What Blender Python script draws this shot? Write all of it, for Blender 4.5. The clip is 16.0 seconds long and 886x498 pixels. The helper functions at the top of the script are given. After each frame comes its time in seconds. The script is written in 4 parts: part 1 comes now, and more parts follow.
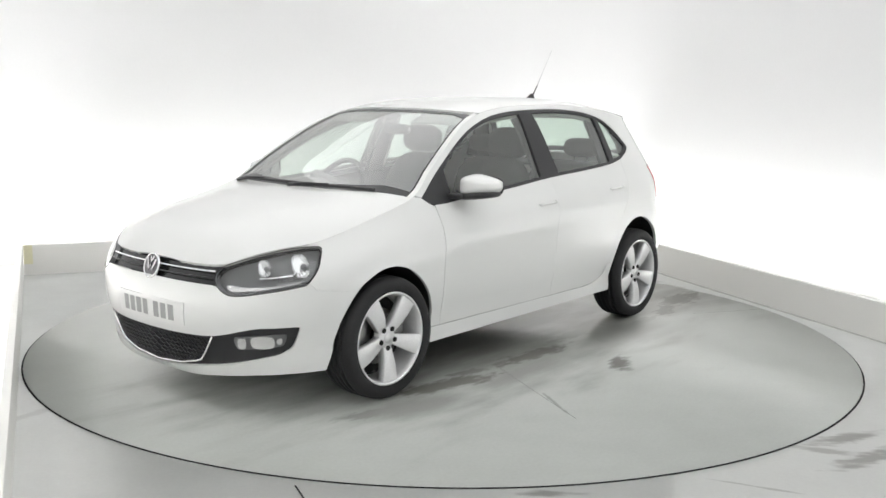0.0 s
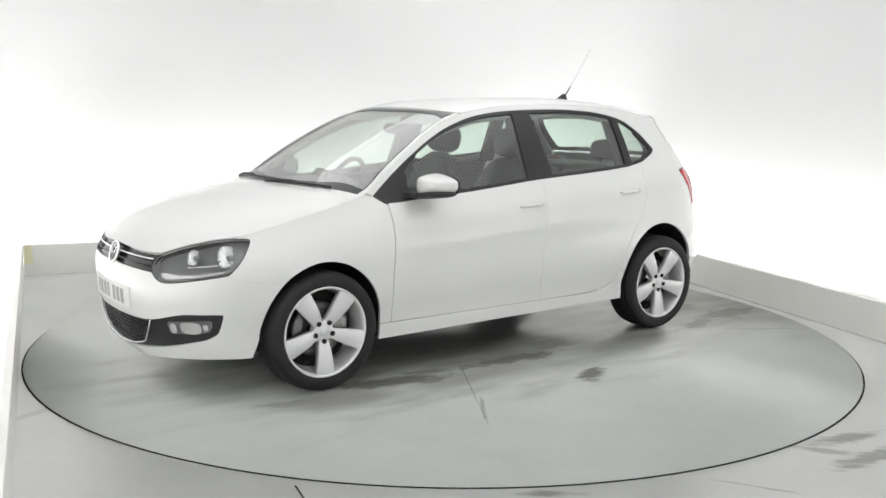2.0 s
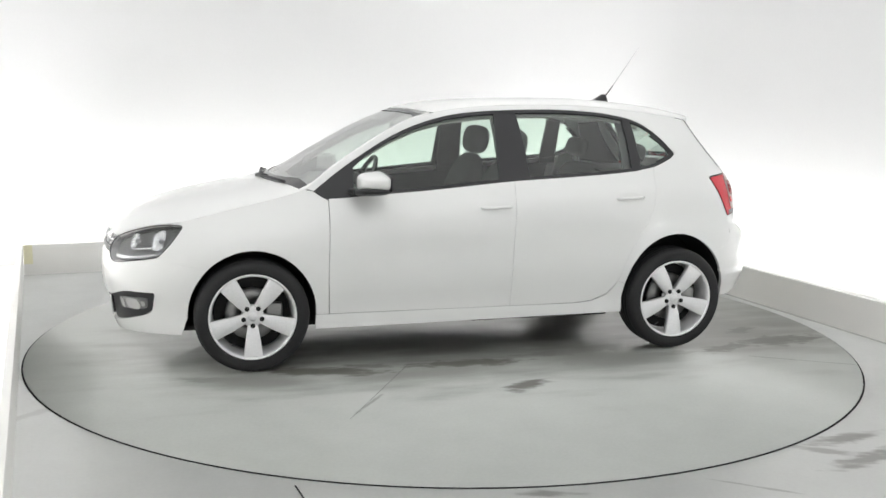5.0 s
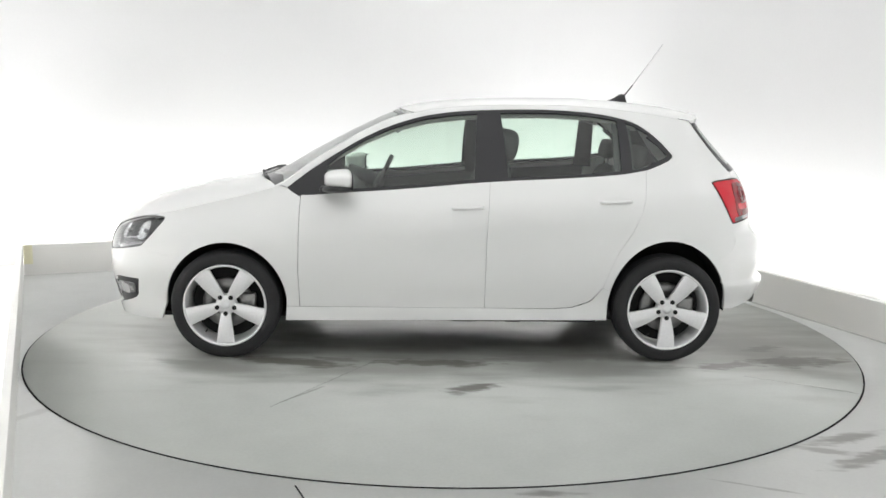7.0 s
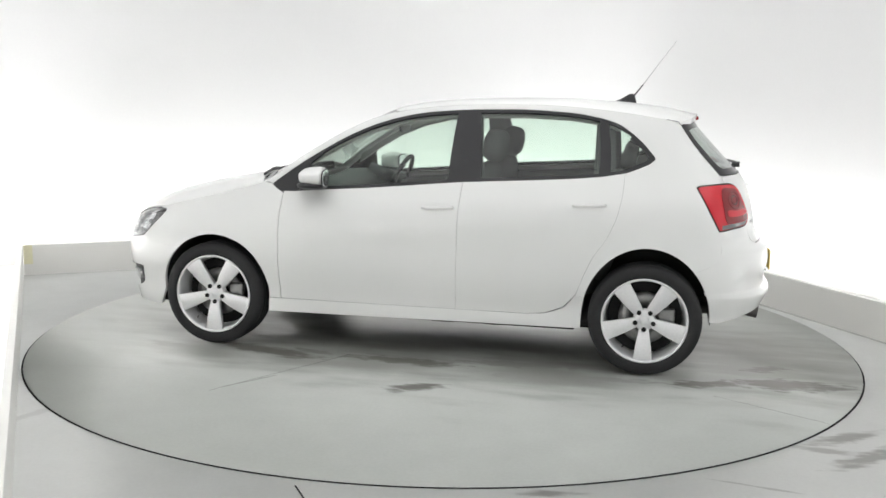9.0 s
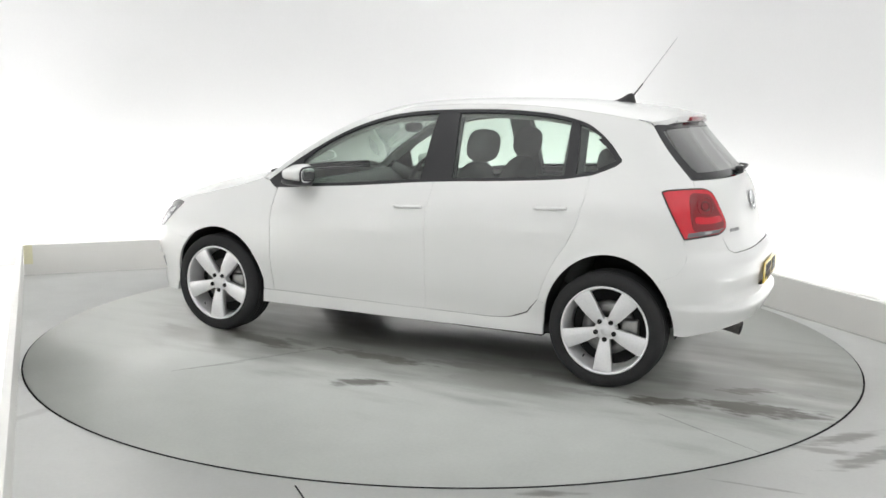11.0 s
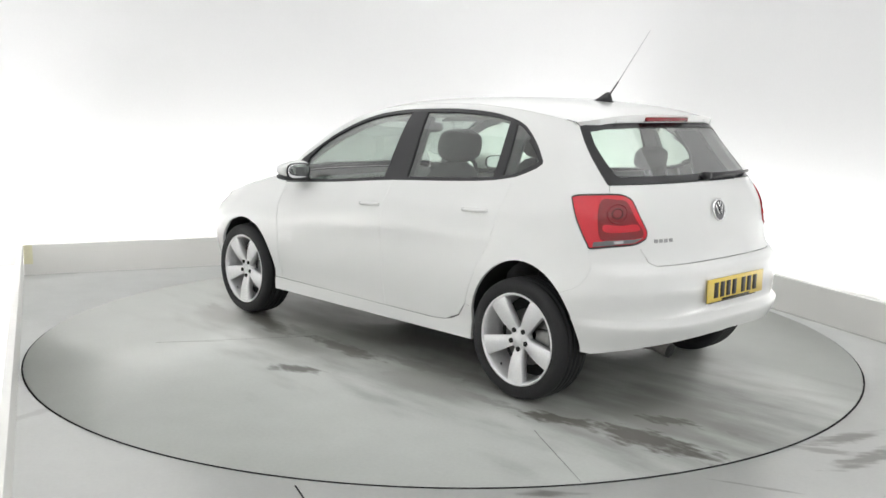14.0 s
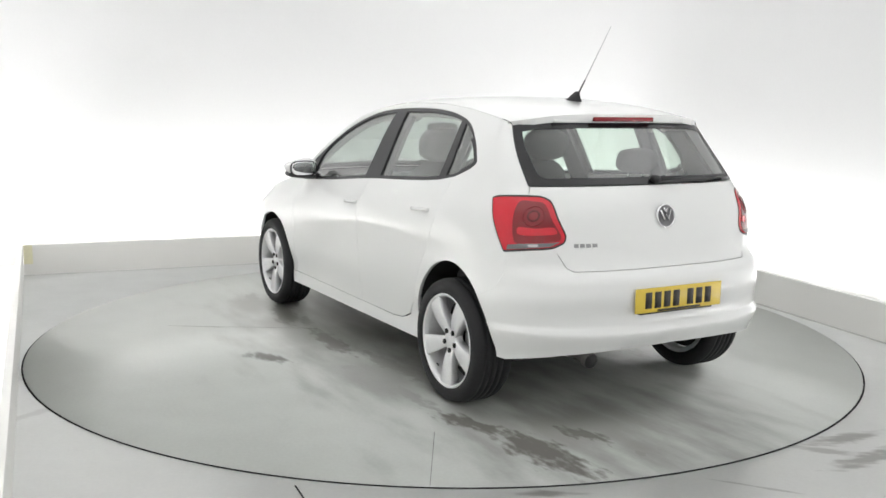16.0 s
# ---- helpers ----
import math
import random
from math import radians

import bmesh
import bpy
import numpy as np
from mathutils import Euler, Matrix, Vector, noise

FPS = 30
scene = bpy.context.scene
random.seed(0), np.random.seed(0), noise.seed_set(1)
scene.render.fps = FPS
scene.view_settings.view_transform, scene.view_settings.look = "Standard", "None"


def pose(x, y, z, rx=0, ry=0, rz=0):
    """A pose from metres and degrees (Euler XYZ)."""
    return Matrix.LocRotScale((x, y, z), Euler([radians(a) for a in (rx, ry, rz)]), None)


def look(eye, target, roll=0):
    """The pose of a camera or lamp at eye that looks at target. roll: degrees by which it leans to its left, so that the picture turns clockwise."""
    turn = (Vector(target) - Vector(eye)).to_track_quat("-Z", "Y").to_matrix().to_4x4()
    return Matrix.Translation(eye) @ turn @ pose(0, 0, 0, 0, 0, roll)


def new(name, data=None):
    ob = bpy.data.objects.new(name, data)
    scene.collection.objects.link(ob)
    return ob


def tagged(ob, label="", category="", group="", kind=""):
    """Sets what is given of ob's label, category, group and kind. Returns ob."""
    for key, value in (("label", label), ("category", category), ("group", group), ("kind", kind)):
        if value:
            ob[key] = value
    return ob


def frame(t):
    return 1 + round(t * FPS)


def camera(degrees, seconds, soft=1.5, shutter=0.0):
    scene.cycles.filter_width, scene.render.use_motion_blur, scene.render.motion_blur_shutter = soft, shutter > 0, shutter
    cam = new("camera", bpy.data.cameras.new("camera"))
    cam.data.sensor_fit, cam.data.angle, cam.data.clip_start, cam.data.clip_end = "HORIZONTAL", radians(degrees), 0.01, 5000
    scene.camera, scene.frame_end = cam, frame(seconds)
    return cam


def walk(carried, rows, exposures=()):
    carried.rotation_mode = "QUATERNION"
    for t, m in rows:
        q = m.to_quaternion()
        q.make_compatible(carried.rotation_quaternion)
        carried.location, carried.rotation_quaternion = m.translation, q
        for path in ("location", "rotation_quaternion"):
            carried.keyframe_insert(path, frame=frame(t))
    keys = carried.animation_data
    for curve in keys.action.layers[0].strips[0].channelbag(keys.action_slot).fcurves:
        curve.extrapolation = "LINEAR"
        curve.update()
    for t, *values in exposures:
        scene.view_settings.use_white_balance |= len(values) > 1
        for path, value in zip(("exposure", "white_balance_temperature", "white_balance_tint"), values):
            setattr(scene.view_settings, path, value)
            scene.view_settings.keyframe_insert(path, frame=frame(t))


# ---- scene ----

# camera, on a fixed stand
cam = camera(50.47, 16.0, soft=1.55)
EYE = Vector((0.0, -5.8116, 1.445))
STAND = look(EYE, EYE + Vector((-0.00217, 0.98768, -0.15645)), 1.026)
walk(cam, [(0.0, STAND), (16.0, STAND)])

# ---- light ----
world = bpy.data.worlds.new("studio")
scene.world = world
world.use_nodes = True
world.node_tree.nodes["Background"].inputs[0].default_value = (0.9, 0.95, 1.0, 1)
world.node_tree.nodes["Background"].inputs[1].default_value = 0.3
scene.view_settings.exposure = 0.0

ROOM = 23.5  # the studio's walls are turned by this angle


def room(e, n, z=0.0):
    """A place from metres across and along the studio."""
    c, s = math.cos(radians(ROOM)), math.sin(radians(ROOM))
    return Vector((e * c - n * s, e * s + n * c, z))


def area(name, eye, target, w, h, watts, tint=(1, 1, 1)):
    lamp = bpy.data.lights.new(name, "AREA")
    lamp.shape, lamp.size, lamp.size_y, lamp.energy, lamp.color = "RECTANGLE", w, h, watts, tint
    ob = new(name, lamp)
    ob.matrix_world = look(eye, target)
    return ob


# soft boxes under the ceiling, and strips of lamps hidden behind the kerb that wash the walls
lamp = area("ceiling_softbox_lamp", room(0.05, -1.4, 3.2), room(0.05, -1.399, 0), 5.0, 8.4, 73, (0.99, 1.0, 1.0))
lamp.rotation_euler = (0, 0, radians(ROOM))
for e in (-2.0, 0.0, 2.0):
    lamp = area("wall_wash_lamp", room(e, 2.93, 0.04), room(e, 3.23, 1.0), 1.9, 0.12, 18)
    lamp.rotation_euler = (radians(188), 0, radians(ROOM))
# two unseen strips added behind the camera, without a kerb, to brighten the car
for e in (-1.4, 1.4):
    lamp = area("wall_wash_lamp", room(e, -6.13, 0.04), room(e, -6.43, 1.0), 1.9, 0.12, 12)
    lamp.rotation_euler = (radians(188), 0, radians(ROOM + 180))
for n in (1.6, -0.4, -2.4, -4.4):
    for e, turn in ((2.79, -90), (-2.58, 90)):
        lamp = area("wall_wash_lamp", room(e, n, 0.04), room(e + 0.3, n, 1.0), 1.9, 0.12, 18)
        lamp.rotation_euler = (radians(188), 0, radians(ROOM + turn))


# ---- materials ----
def material(name, base, rough=0.5, metal=0.0, coat=0.0, grain=0.06, scale=20.0, bump=0.0, fine=180.0, spec=0.5, tone=None):
    """A surface with variation at two scales: broad wear and fine grain."""
    m = bpy.data.materials.new(name)
    m.use_nodes = True
    nt = m.node_tree
    p = nt.nodes["Principled BSDF"]
    p.inputs["Roughness"].default_value, p.inputs["Metallic"].default_value = rough, metal
    p.inputs["Coat Weight"].default_value, p.inputs["Coat Roughness"].default_value = coat, 0.12
    p.inputs["Specular IOR Level"].default_value = spec
    co = nt.nodes.new("ShaderNodeTexCoord")
    big, small = nt.nodes.new("ShaderNodeTexNoise"), nt.nodes.new("ShaderNodeTexNoise")
    big.inputs["Scale"].default_value, small.inputs["Scale"].default_value = scale / 10, fine
    big.inputs["Detail"].default_value = 5
    for n in (big, small):
        nt.links.new(co.outputs["Object"], n.inputs["Vector"])
    both = nt.nodes.new("ShaderNodeMath")
    both.operation = "MULTIPLY_ADD"
    both.inputs[1].default_value = 0.5
    nt.links.new(small.outputs["Fac"], both.inputs[0])
    half = nt.nodes.new("ShaderNodeMath")
    half.operation = "MULTIPLY"
    half.inputs[1].default_value = 0.5
    nt.links.new(big.outputs["Fac"], half.inputs[0])
    nt.links.new(half.outputs[0], both.inputs[2])
    ramp = nt.nodes.new("ShaderNodeValToRGB")
    other = tone or base
    ramp.color_ramp.elements[0].position, ramp.color_ramp.elements[1].position = 0.3, 0.7
    ramp.color_ramp.elements[0].color = (*[c * (1 - grain) for c in base], 1)
    ramp.color_ramp.elements[1].color = (*[min(1, c * (1 + grain)) for c in other], 1)
    nt.links.new(both.outputs[0], ramp.inputs[0])
    nt.links.new(ramp.outputs[0], p.inputs["Base Color"])
    ro = nt.nodes.new("ShaderNodeMapRange")
    ro.inputs[3].default_value, ro.inputs[4].default_value = max(0.02, rough * 0.8), min(1, rough * 1.2)
    nt.links.new(big.outputs["Fac"], ro.inputs[0])
    nt.links.new(ro.outputs[0], p.inputs["Roughness"])
    if bump:
        b = nt.nodes.new("ShaderNodeBump")
        b.inputs["Strength"].default_value, b.inputs["Distance"].default_value = bump, 0.002
        nt.links.new(small.outputs["Fac"], b.inputs["Height"])
        nt.links.new(b.outputs[0], p.inputs["Normal"])
    return m


def glazing(name, tint, gloss=0.035, bend=3.0):
    """Thin glass: a tinted clear pane that mirrors by Fresnel."""
    m = bpy.data.materials.new(name)
    m.use_nodes = True
    nt = m.node_tree
    nt.nodes.clear()
    out, mix = nt.nodes.new("ShaderNodeOutputMaterial"), nt.nodes.new("ShaderNodeMixShader")
    clear, shiny, facing = nt.nodes.new("ShaderNodeBsdfTransparent"), nt.nodes.new("ShaderNodeBsdfGlossy"), nt.nodes.new("ShaderNodeLayerWeight")
    clear.inputs[0].default_value = (*tint, 1)
    shiny.inputs["Roughness"].default_value = 0.02
    facing.inputs["Blend"].default_value = 0.5
    steep, sheen = nt.nodes.new("ShaderNodeMath"), nt.nodes.new("ShaderNodeMath")
    steep.operation, sheen.operation = "POWER", "MULTIPLY_ADD"
    steep.inputs[1].default_value = bend
    sheen.inputs[1].default_value, sheen.inputs[2].default_value = 0.9 - gloss, gloss
    nt.links.new(facing.outputs["Facing"], steep.inputs[0])
    nt.links.new(steep.outputs[0], sheen.inputs[0])
    nt.links.new(sheen.outputs[0], mix.inputs[0])
    nt.links.new(clear.outputs[0], mix.inputs[1])
    nt.links.new(shiny.outputs[0], mix.inputs[2])
    nt.links.new(mix.outputs[0], out.inputs[0])
    return m


def lit(name, colour, strength):
    m = bpy.data.materials.new(name)
    m.use_nodes = True
    p = m.node_tree.nodes["Principled BSDF"]
    p.inputs["Base Color"].default_value = (*colour, 1)
    p.inputs["Emission Color"].default_value, p.inputs["Emission Strength"].default_value = (*colour, 1), strength
    return m


PAINT = material("white_car_paint", (0.775, 0.78, 0.766), 0.32, coat=0.9, grain=0.012, fine=400)
WALL = material("white_studio_paint", (0.76, 0.76, 0.76), 0.75, grain=0.015, scale=6, bump=0.03, fine=60)
KERB = material("white_kerb_paint", (0.84, 0.83, 0.80), 0.5, grain=0.05, scale=14, bump=0.05)
BLACK = material("black_plastic", (0.022, 0.022, 0.024), 0.45, grain=0.15, bump=0.1)
GLOSSBLACK = material("gloss_black_trim", (0.012, 0.012, 0.014), 0.16, grain=0.1)
SEAL = material("window_frame_black", (0.016, 0.016, 0.018), 0.35, grain=0.1)
RUBBER = material("tyre_rubber", (0.014, 0.014, 0.015), 0.75, grain=0.2, bump=0.25, fine=120)
SEAM = material("floor_seam_grey", (0.2, 0.2, 0.19), 0.7)
DARK = material("dark_underbody_and_shade", (0.014, 0.014, 0.014), 0.85, grain=0.3)
ALLOY = material("silver_alloy", (0.78, 0.78, 0.785), 0.34, metal=0.3, coat=0.4, grain=0.06, fine=90)
STEEL = material("brake_steel", (0.27, 0.27, 0.265), 0.4, metal=0.9, grain=0.12, fine=90)
CHROME = material("chrome", (0.82, 0.82, 0.83), 0.1, metal=1.0, grain=0.02)
FABRIC = material("dark_seat_fabric", (0.085, 0.087, 0.088), 0.9, grain=0.03, bump=0.0, fine=40)
TRIM = material("dark_dashboard_plastic", (0.07, 0.072, 0.073), 0.6, grain=0.1, bump=0.2)
LINING = material("grey_headlining", (0.42, 0.42, 0.40), 0.95, grain=0.04)
RED = material("red_lamp_lens", (0.62, 0.012, 0.028), 0.14, coat=0.5, grain=0.05)
DEEPRED = material("deep_red_lamp_lens", (0.22, 0.004, 0.010), 0.14, coat=0.5, grain=0.1)
DARKRED = material("dark_red_lamp_ring", (0.09, 0.003, 0.006), 0.2, coat=0.5, grain=0.1)
CLEARLAMP = material("pale_lamp_lens", (0.80, 0.79, 0.79), 0.12, metal=0.5, coat=1.0, grain=0.1)
REFLECTOR = material("lamp_reflector_chrome", (0.80, 0.80, 0.81), 0.08, metal=1.0, grain=0.02)
LAMPGREY = material("grey_lamp_wall", (0.26, 0.26, 0.27), 0.3, metal=0.3)
BEZEL = material("smoked_lamp_housing", (0.17, 0.17, 0.175), 0.3, metal=0.4, grain=0.1)
YELLOW = material("yellow_plate", (0.72, 0.52, 0.05), 0.35, coat=0.5, grain=0.04)
WHITEPLATE = material("white_plate", (0.74, 0.74, 0.73), 0.4, coat=0.3, grain=0.03)
INK = material("plate_ink", (0.03, 0.028, 0.022), 0.5)
GREYINK = material("plate_grey_ink", (0.33, 0.33, 0.33), 0.5)
TAPE = material("faded_yellow_tape", (0.80, 0.77, 0.56), 0.6, grain=0.15, scale=60)
SOOT = material("sooty_exhaust_steel", (0.10, 0.095, 0.09), 0.5, metal=0.7, grain=0.25, fine=60)
WHIP = material("grey_aerial_wire", (0.48, 0.48, 0.49), 0.35, metal=0.4)
PIT = material("dark_gap", (0.012, 0.012, 0.012), 0.9)
GLASS = glazing("green_tinted_glass", (0.79, 0.885, 0.82), 0.065, 2.0)
SCREEN = glazing("windscreen_glass", (0.80, 0.89, 0.835), 0.15, 1.55)
TAILGLASS = glazing("rear_window_glass", (0.79, 0.885, 0.82), 0.06, 1.75)
LENS = glazing("clear_lens", (0.95, 0.96, 0.96), 0.06)
MIRROR = material("mirror_glass", (0.85, 0.86, 0.87), 0.03, metal=1.0, grain=0.0)


def floor_material(name, spots, base, seed):
    """Grey painted screed, worn and stained: each spot is (x, y, length, breadth, turn, depth) in the thing's own metres."""
    m = bpy.data.materials.new(name)
    m.use_nodes = True
    nt = m.node_tree
    p = nt.nodes["Principled BSDF"]
    p.inputs["Specular IOR Level"].default_value = 0.85
    # a worn clear sealer over the paint
    p.inputs["Coat Weight"].default_value, p.inputs["Coat Roughness"].default_value, p.inputs["Coat IOR"].default_value = 0.12, 0.36, 1.5

    def math_node(op, a, b=None, c=None):
        n = nt.nodes.new("ShaderNodeMath")
        n.operation = op
        for i, v in enumerate((a, b, c)):
            if v is None:
                continue
            if isinstance(v, (int, float)):
                n.inputs[i].default_value = v
            else:
                nt.links.new(v, n.inputs[i])
        return n.outputs[0]

    co = nt.nodes.new("ShaderNodeTexCoord").outputs["Object"]

    def grain(scale, detail, shift=0.0, stretch_=(1, 1, 1)):
        mp = nt.nodes.new("ShaderNodeMapping")
        mp.inputs["Location"].default_value = (shift, seed, 0)
        mp.inputs["Scale"].default_value = stretch_
        nt.links.new(co, mp.inputs["Vector"])
        n = nt.nodes.new("ShaderNodeTexNoise")
        n.inputs["Scale"].default_value, n.inputs["Detail"].default_value = scale, detail
        nt.links.new(mp.outputs[0], n.inputs["Vector"])
        return n.outputs["Fac"]

    broad, rag, fine = grain(0.7, 6), grain(5.0, 6, 3.0), grain(60, 3)
    fray = grain(19.0, 5, 11.0, (0.6, 1.5, 1))
    smear = grain(3.0, 5, 7.0, (0.6, 1.9, 1))
    dark = None
    for x, y, l, w, turn, depth in spots:
        mp = nt.nodes.new("ShaderNodeMapping")
        mp.vector_type = "TEXTURE"
        mp.inputs["Location"].default_value = (x, y, 0)
        mp.inputs["Rotation"].default_value = (0, 0, radians(turn))
        mp.inputs["Scale"].default_value = (l, w, 1)
        nt.links.new(co, mp.inputs["Vector"])
        ln = nt.nodes.new("ShaderNodeVectorMath")
        ln.operation = "LENGTH"
        nt.links.new(mp.outputs[0], ln.inputs[0])
        # broad faint patches are wiped along the car, small ones have ragged edges
        wiped = w > 0.13 and seed > 0
        d = math_node("MULTIPLY_ADD", smear if wiped else rag, 1.8 if wiped else 1.5, math_node("SUBTRACT", ln.outputs["Value"], 0.9 if wiped else 0.75))
        if not wiped:
            d = math_node("MULTIPLY_ADD", fray, 1.9, math_node("SUBTRACT", d, 1.0))
        r = nt.nodes.new("ShaderNodeMapRange")
        r.interpolation_type = "SMOOTHSTEP"
        r.inputs[1].default_value, r.inputs[2].default_value = (1.25, 0.1) if wiped else (1.45, 0.40)
        r.inputs[3].default_value, r.inputs[4].default_value = 0, depth
        nt.links.new(d, r.inputs[0])
        dark = r.outputs[0] if dark is None else math_node("MAXIMUM", dark, r.outputs[0])
    ramp = nt.nodes.new("ShaderNodeValToRGB")
    ramp.color_ramp.elements[0].position, ramp.color_ramp.elements[1].position = 0.3, 0.72
    ramp.color_ramp.elements[0].color = (*[c * 0.86 for c in base], 1)
    ramp.color_ramp.elements[1].color = (*[c * 1.1 for c in base], 1)
    nt.links.new(math_node("MULTIPLY_ADD", fine, 0.25, math_node("MULTIPLY_ADD", rag, 0.25, math_node("MULTIPLY", broad, 0.5))), ramp.inputs[0])
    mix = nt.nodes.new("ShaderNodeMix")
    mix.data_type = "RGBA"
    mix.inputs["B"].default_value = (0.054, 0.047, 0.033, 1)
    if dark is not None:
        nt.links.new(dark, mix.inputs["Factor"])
    nt.links.new(ramp.outputs[0], mix.inputs["A"])
    nt.links.new(mix.outputs["Result"], p.inputs["Base Color"])
    rr = nt.nodes.new("ShaderNodeMapRange")
    rr.inputs[3].default_value, rr.inputs[4].default_value = 0.29, 0.38
    nt.links.new(broad, rr.inputs[0])
    nt.links.new(rr.outputs[0], p.inputs["Roughness"])
    bp = nt.nodes.new("ShaderNodeBump")
    bp.inputs["Strength"].default_value, bp.inputs["Distance"].default_value = 0.05, 0.001
    nt.links.new(fine, bp.inputs["Height"])
    nt.links.new(bp.outputs[0], p.inputs["Normal"])
    return m


FLOOR = floor_material("grey_floor_paint", [
    (1.77, -1.82, 0.17, 0.042, 23, 0.75), (1.80, -2.05, 0.21, 0.048, 30, 0.75), (2.02, -1.92, 0.18, 0.055, 40, 0.75), (1.64, -1.98, 0.12, 0.030, -20, 0.55),
    (2.235, 1.25, 2.3, 0.020, 111.2, 0.5), (-1.0, 2.600, 2.4, 0.016, 23.5, 0.35), (2.02, 1.15, 0.60, 0.070, -68, 0.6), (1.82, 1.58, 0.18, 0.060, -62, 0.65), (2.12, 0.90, 0.14, 0.050, -60, 0.45), (1.42, 2.05, 0.20, 0.030, -40, 0.3),
    (0.41, -2.475, 0.10, 0.024, 4, 0.65), (1.21, -2.37, 0.16, 0.008, -22, 0.5), (-1.9, -1.75, 0.25, 0.03, 60, 0.25)], (0.58, 0.59, 0.57), 0.0)
DISC = floor_material("grey_turntable_paint", [
    # oil behind and beside the car
    (-1.57, 0.745, 0.22, 0.065, 15, 0.93), (-1.98, 0.660, 0.33, 0.115, 6, 0.96), (-1.90, 0.370, 0.18, 0.062, 14, 0.92), (-2.20, 0.300, 0.05, 0.028, 0, 0.65),
    (0.09, 0.745, 0.36, 0.075, -4, 0.8), (-0.12, 1.190, 0.16, 0.055, 26, 0.88), (0.85, 0.745, 0.34, 0.085, -14, 0.8), (0.60, 0.690, 0.18, 0.045, -10, 0.65),
    (-0.53, 0.860, 0.13, 0.060, 30, 0.5), (-0.62, 0.640, 0.45, 0.060, 3, 0.6), (-1.05, 0.800, 0.30, 0.050, 2, 0.5), (-1.80, 0.150, 0.28, 0.060, 8, 0.5), (0.725, 1.300, 0.16, 0.010, 55, 0.45),
    (1.45, 0.78, 0.22, 0.050, -18, 0.5), (0.15, 0.25, 0.50, 0.14, 10, 0.55), (-0.3, -0.7, 0.6, 0.12, 4, 0.45),
    # wiped grime in the track of the car; first two also paint its shade
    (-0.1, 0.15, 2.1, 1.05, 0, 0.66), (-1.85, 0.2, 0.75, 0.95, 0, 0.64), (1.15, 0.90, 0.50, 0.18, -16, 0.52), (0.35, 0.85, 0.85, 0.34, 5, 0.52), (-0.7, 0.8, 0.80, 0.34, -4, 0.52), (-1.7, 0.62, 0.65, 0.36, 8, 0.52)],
    (0.455, 0.475, 0.447), 4.0)


# ---- mesh helpers ----
def finish(name, bm, mat, smooth=True):
    me = bpy.data.meshes.new(name)
    if not bm.faces.layers.int.get("kept"):
        bmesh.ops.recalc_face_normals(bm, faces=bm.faces)
    kept = bm.faces.layers.int.get("kept")
    for f in bm.faces:
        f.smooth = smooth and not (kept and f[kept])
    bm.to_mesh(me)
    bm.free()
    me.materials.append(mat)
    return me


def part(name, bm, mat, parent, label="", smooth=True):
    ob = new(name, finish(name, bm, mat, smooth))
    ob.parent = parent
    if label:
        tagged(ob, label)
    return ob


def sharpen(bm, angle=35):
    for e in bm.edges:
        if len(e.link_faces) == 2 and e.calc_face_angle(0) > radians(angle):
            e.smooth = False
    return bm


def box(x0, x1, y0, y1, z0, z1, bevel=0.0, bm=None):
    bm = bm or bmesh.new()
    vs = [bm.verts.new((x, y, z)) for x in (x0, x1) for y in (y0, y1) for z in (z0, z1)]
    fs = [bm.faces.new([vs[i] for i in q]) for q in ((0, 1, 3, 2), (4, 6, 7, 5), (0, 4, 5, 1), (2, 3, 7, 6), (0, 2, 6, 4), (1, 5, 7, 3))]
    if bevel:
        es = list({e for f in fs for e in f.edges})
        bmesh.ops.bevel(bm, geom=es, offset=bevel, segments=2, affect="EDGES", profile=0.5)
    return bm


def tube(path, r, bm=None, sides=8, taper=1.0):
    """A round bar along a path of points."""
    bm = bm or bmesh.new()
    path = [Vector(p) for p in path]
    rings = []
    for i, p in enumerate(path):
        d = (path[min(i + 1, len(path) - 1)] - path[max(i - 1, 0)]).normalized()
        a = d.cross(Vector((0.13, 0.31, 0.94))).normalized()
        b = d.cross(a)
        q = r * (1 + (taper - 1) * i / (len(path) - 1))
        rings.append([bm.verts.new(p + q * (math.cos(k) * a + math.sin(k) * b)) for k in [2 * math.pi * j / sides for j in range(sides)]])
    for u, v in zip(rings, rings[1:]):
        for j in range(sides):
            bm.faces.new((u[j], u[(j + 1) % sides], v[(j + 1) % sides], v[j]))
    bm.faces.new(rings[0])
    bm.faces.new(rings[-1][::-1])
    return bm


def lathe(profile, sides=48, bm=None, axis="y"):
    """A turned ring or disc from (radius, height) pairs, about the y axis."""
    bm = bm or bmesh.new()
    rings = []
    for r, h in profile:
        rings.append([bm.verts.new((r * math.cos(a), h, r * math.sin(a))) for a in [2 * math.pi * j / sides for j in range(sides)]])
    for u, v in zip(rings, rings[1:]):
        for j in range(sides):
            bm.faces.new((u[j], u[(j + 1) % sides], v[(j + 1) % sides], v[j]))
    return bm


def blob(size, power=2.6, segs=20, rings=12, bm=None):
    """A rounded, pillow-like block."""
    bm = bm or bmesh.new()
    made = bmesh.ops.create_uvsphere(bm, u_segments=segs, v_segments=rings, radius=1)["verts"]
    for v in made:
        n = (abs(v.co.x) ** power + abs(v.co.y) ** power + abs(v.co.z) ** power) ** (1 / power)
        v.co = Vector(v.co) / n
        v.co = Vector((v.co.x * size[0], v.co.y * size[1], v.co.z * size[2]))
    return bm


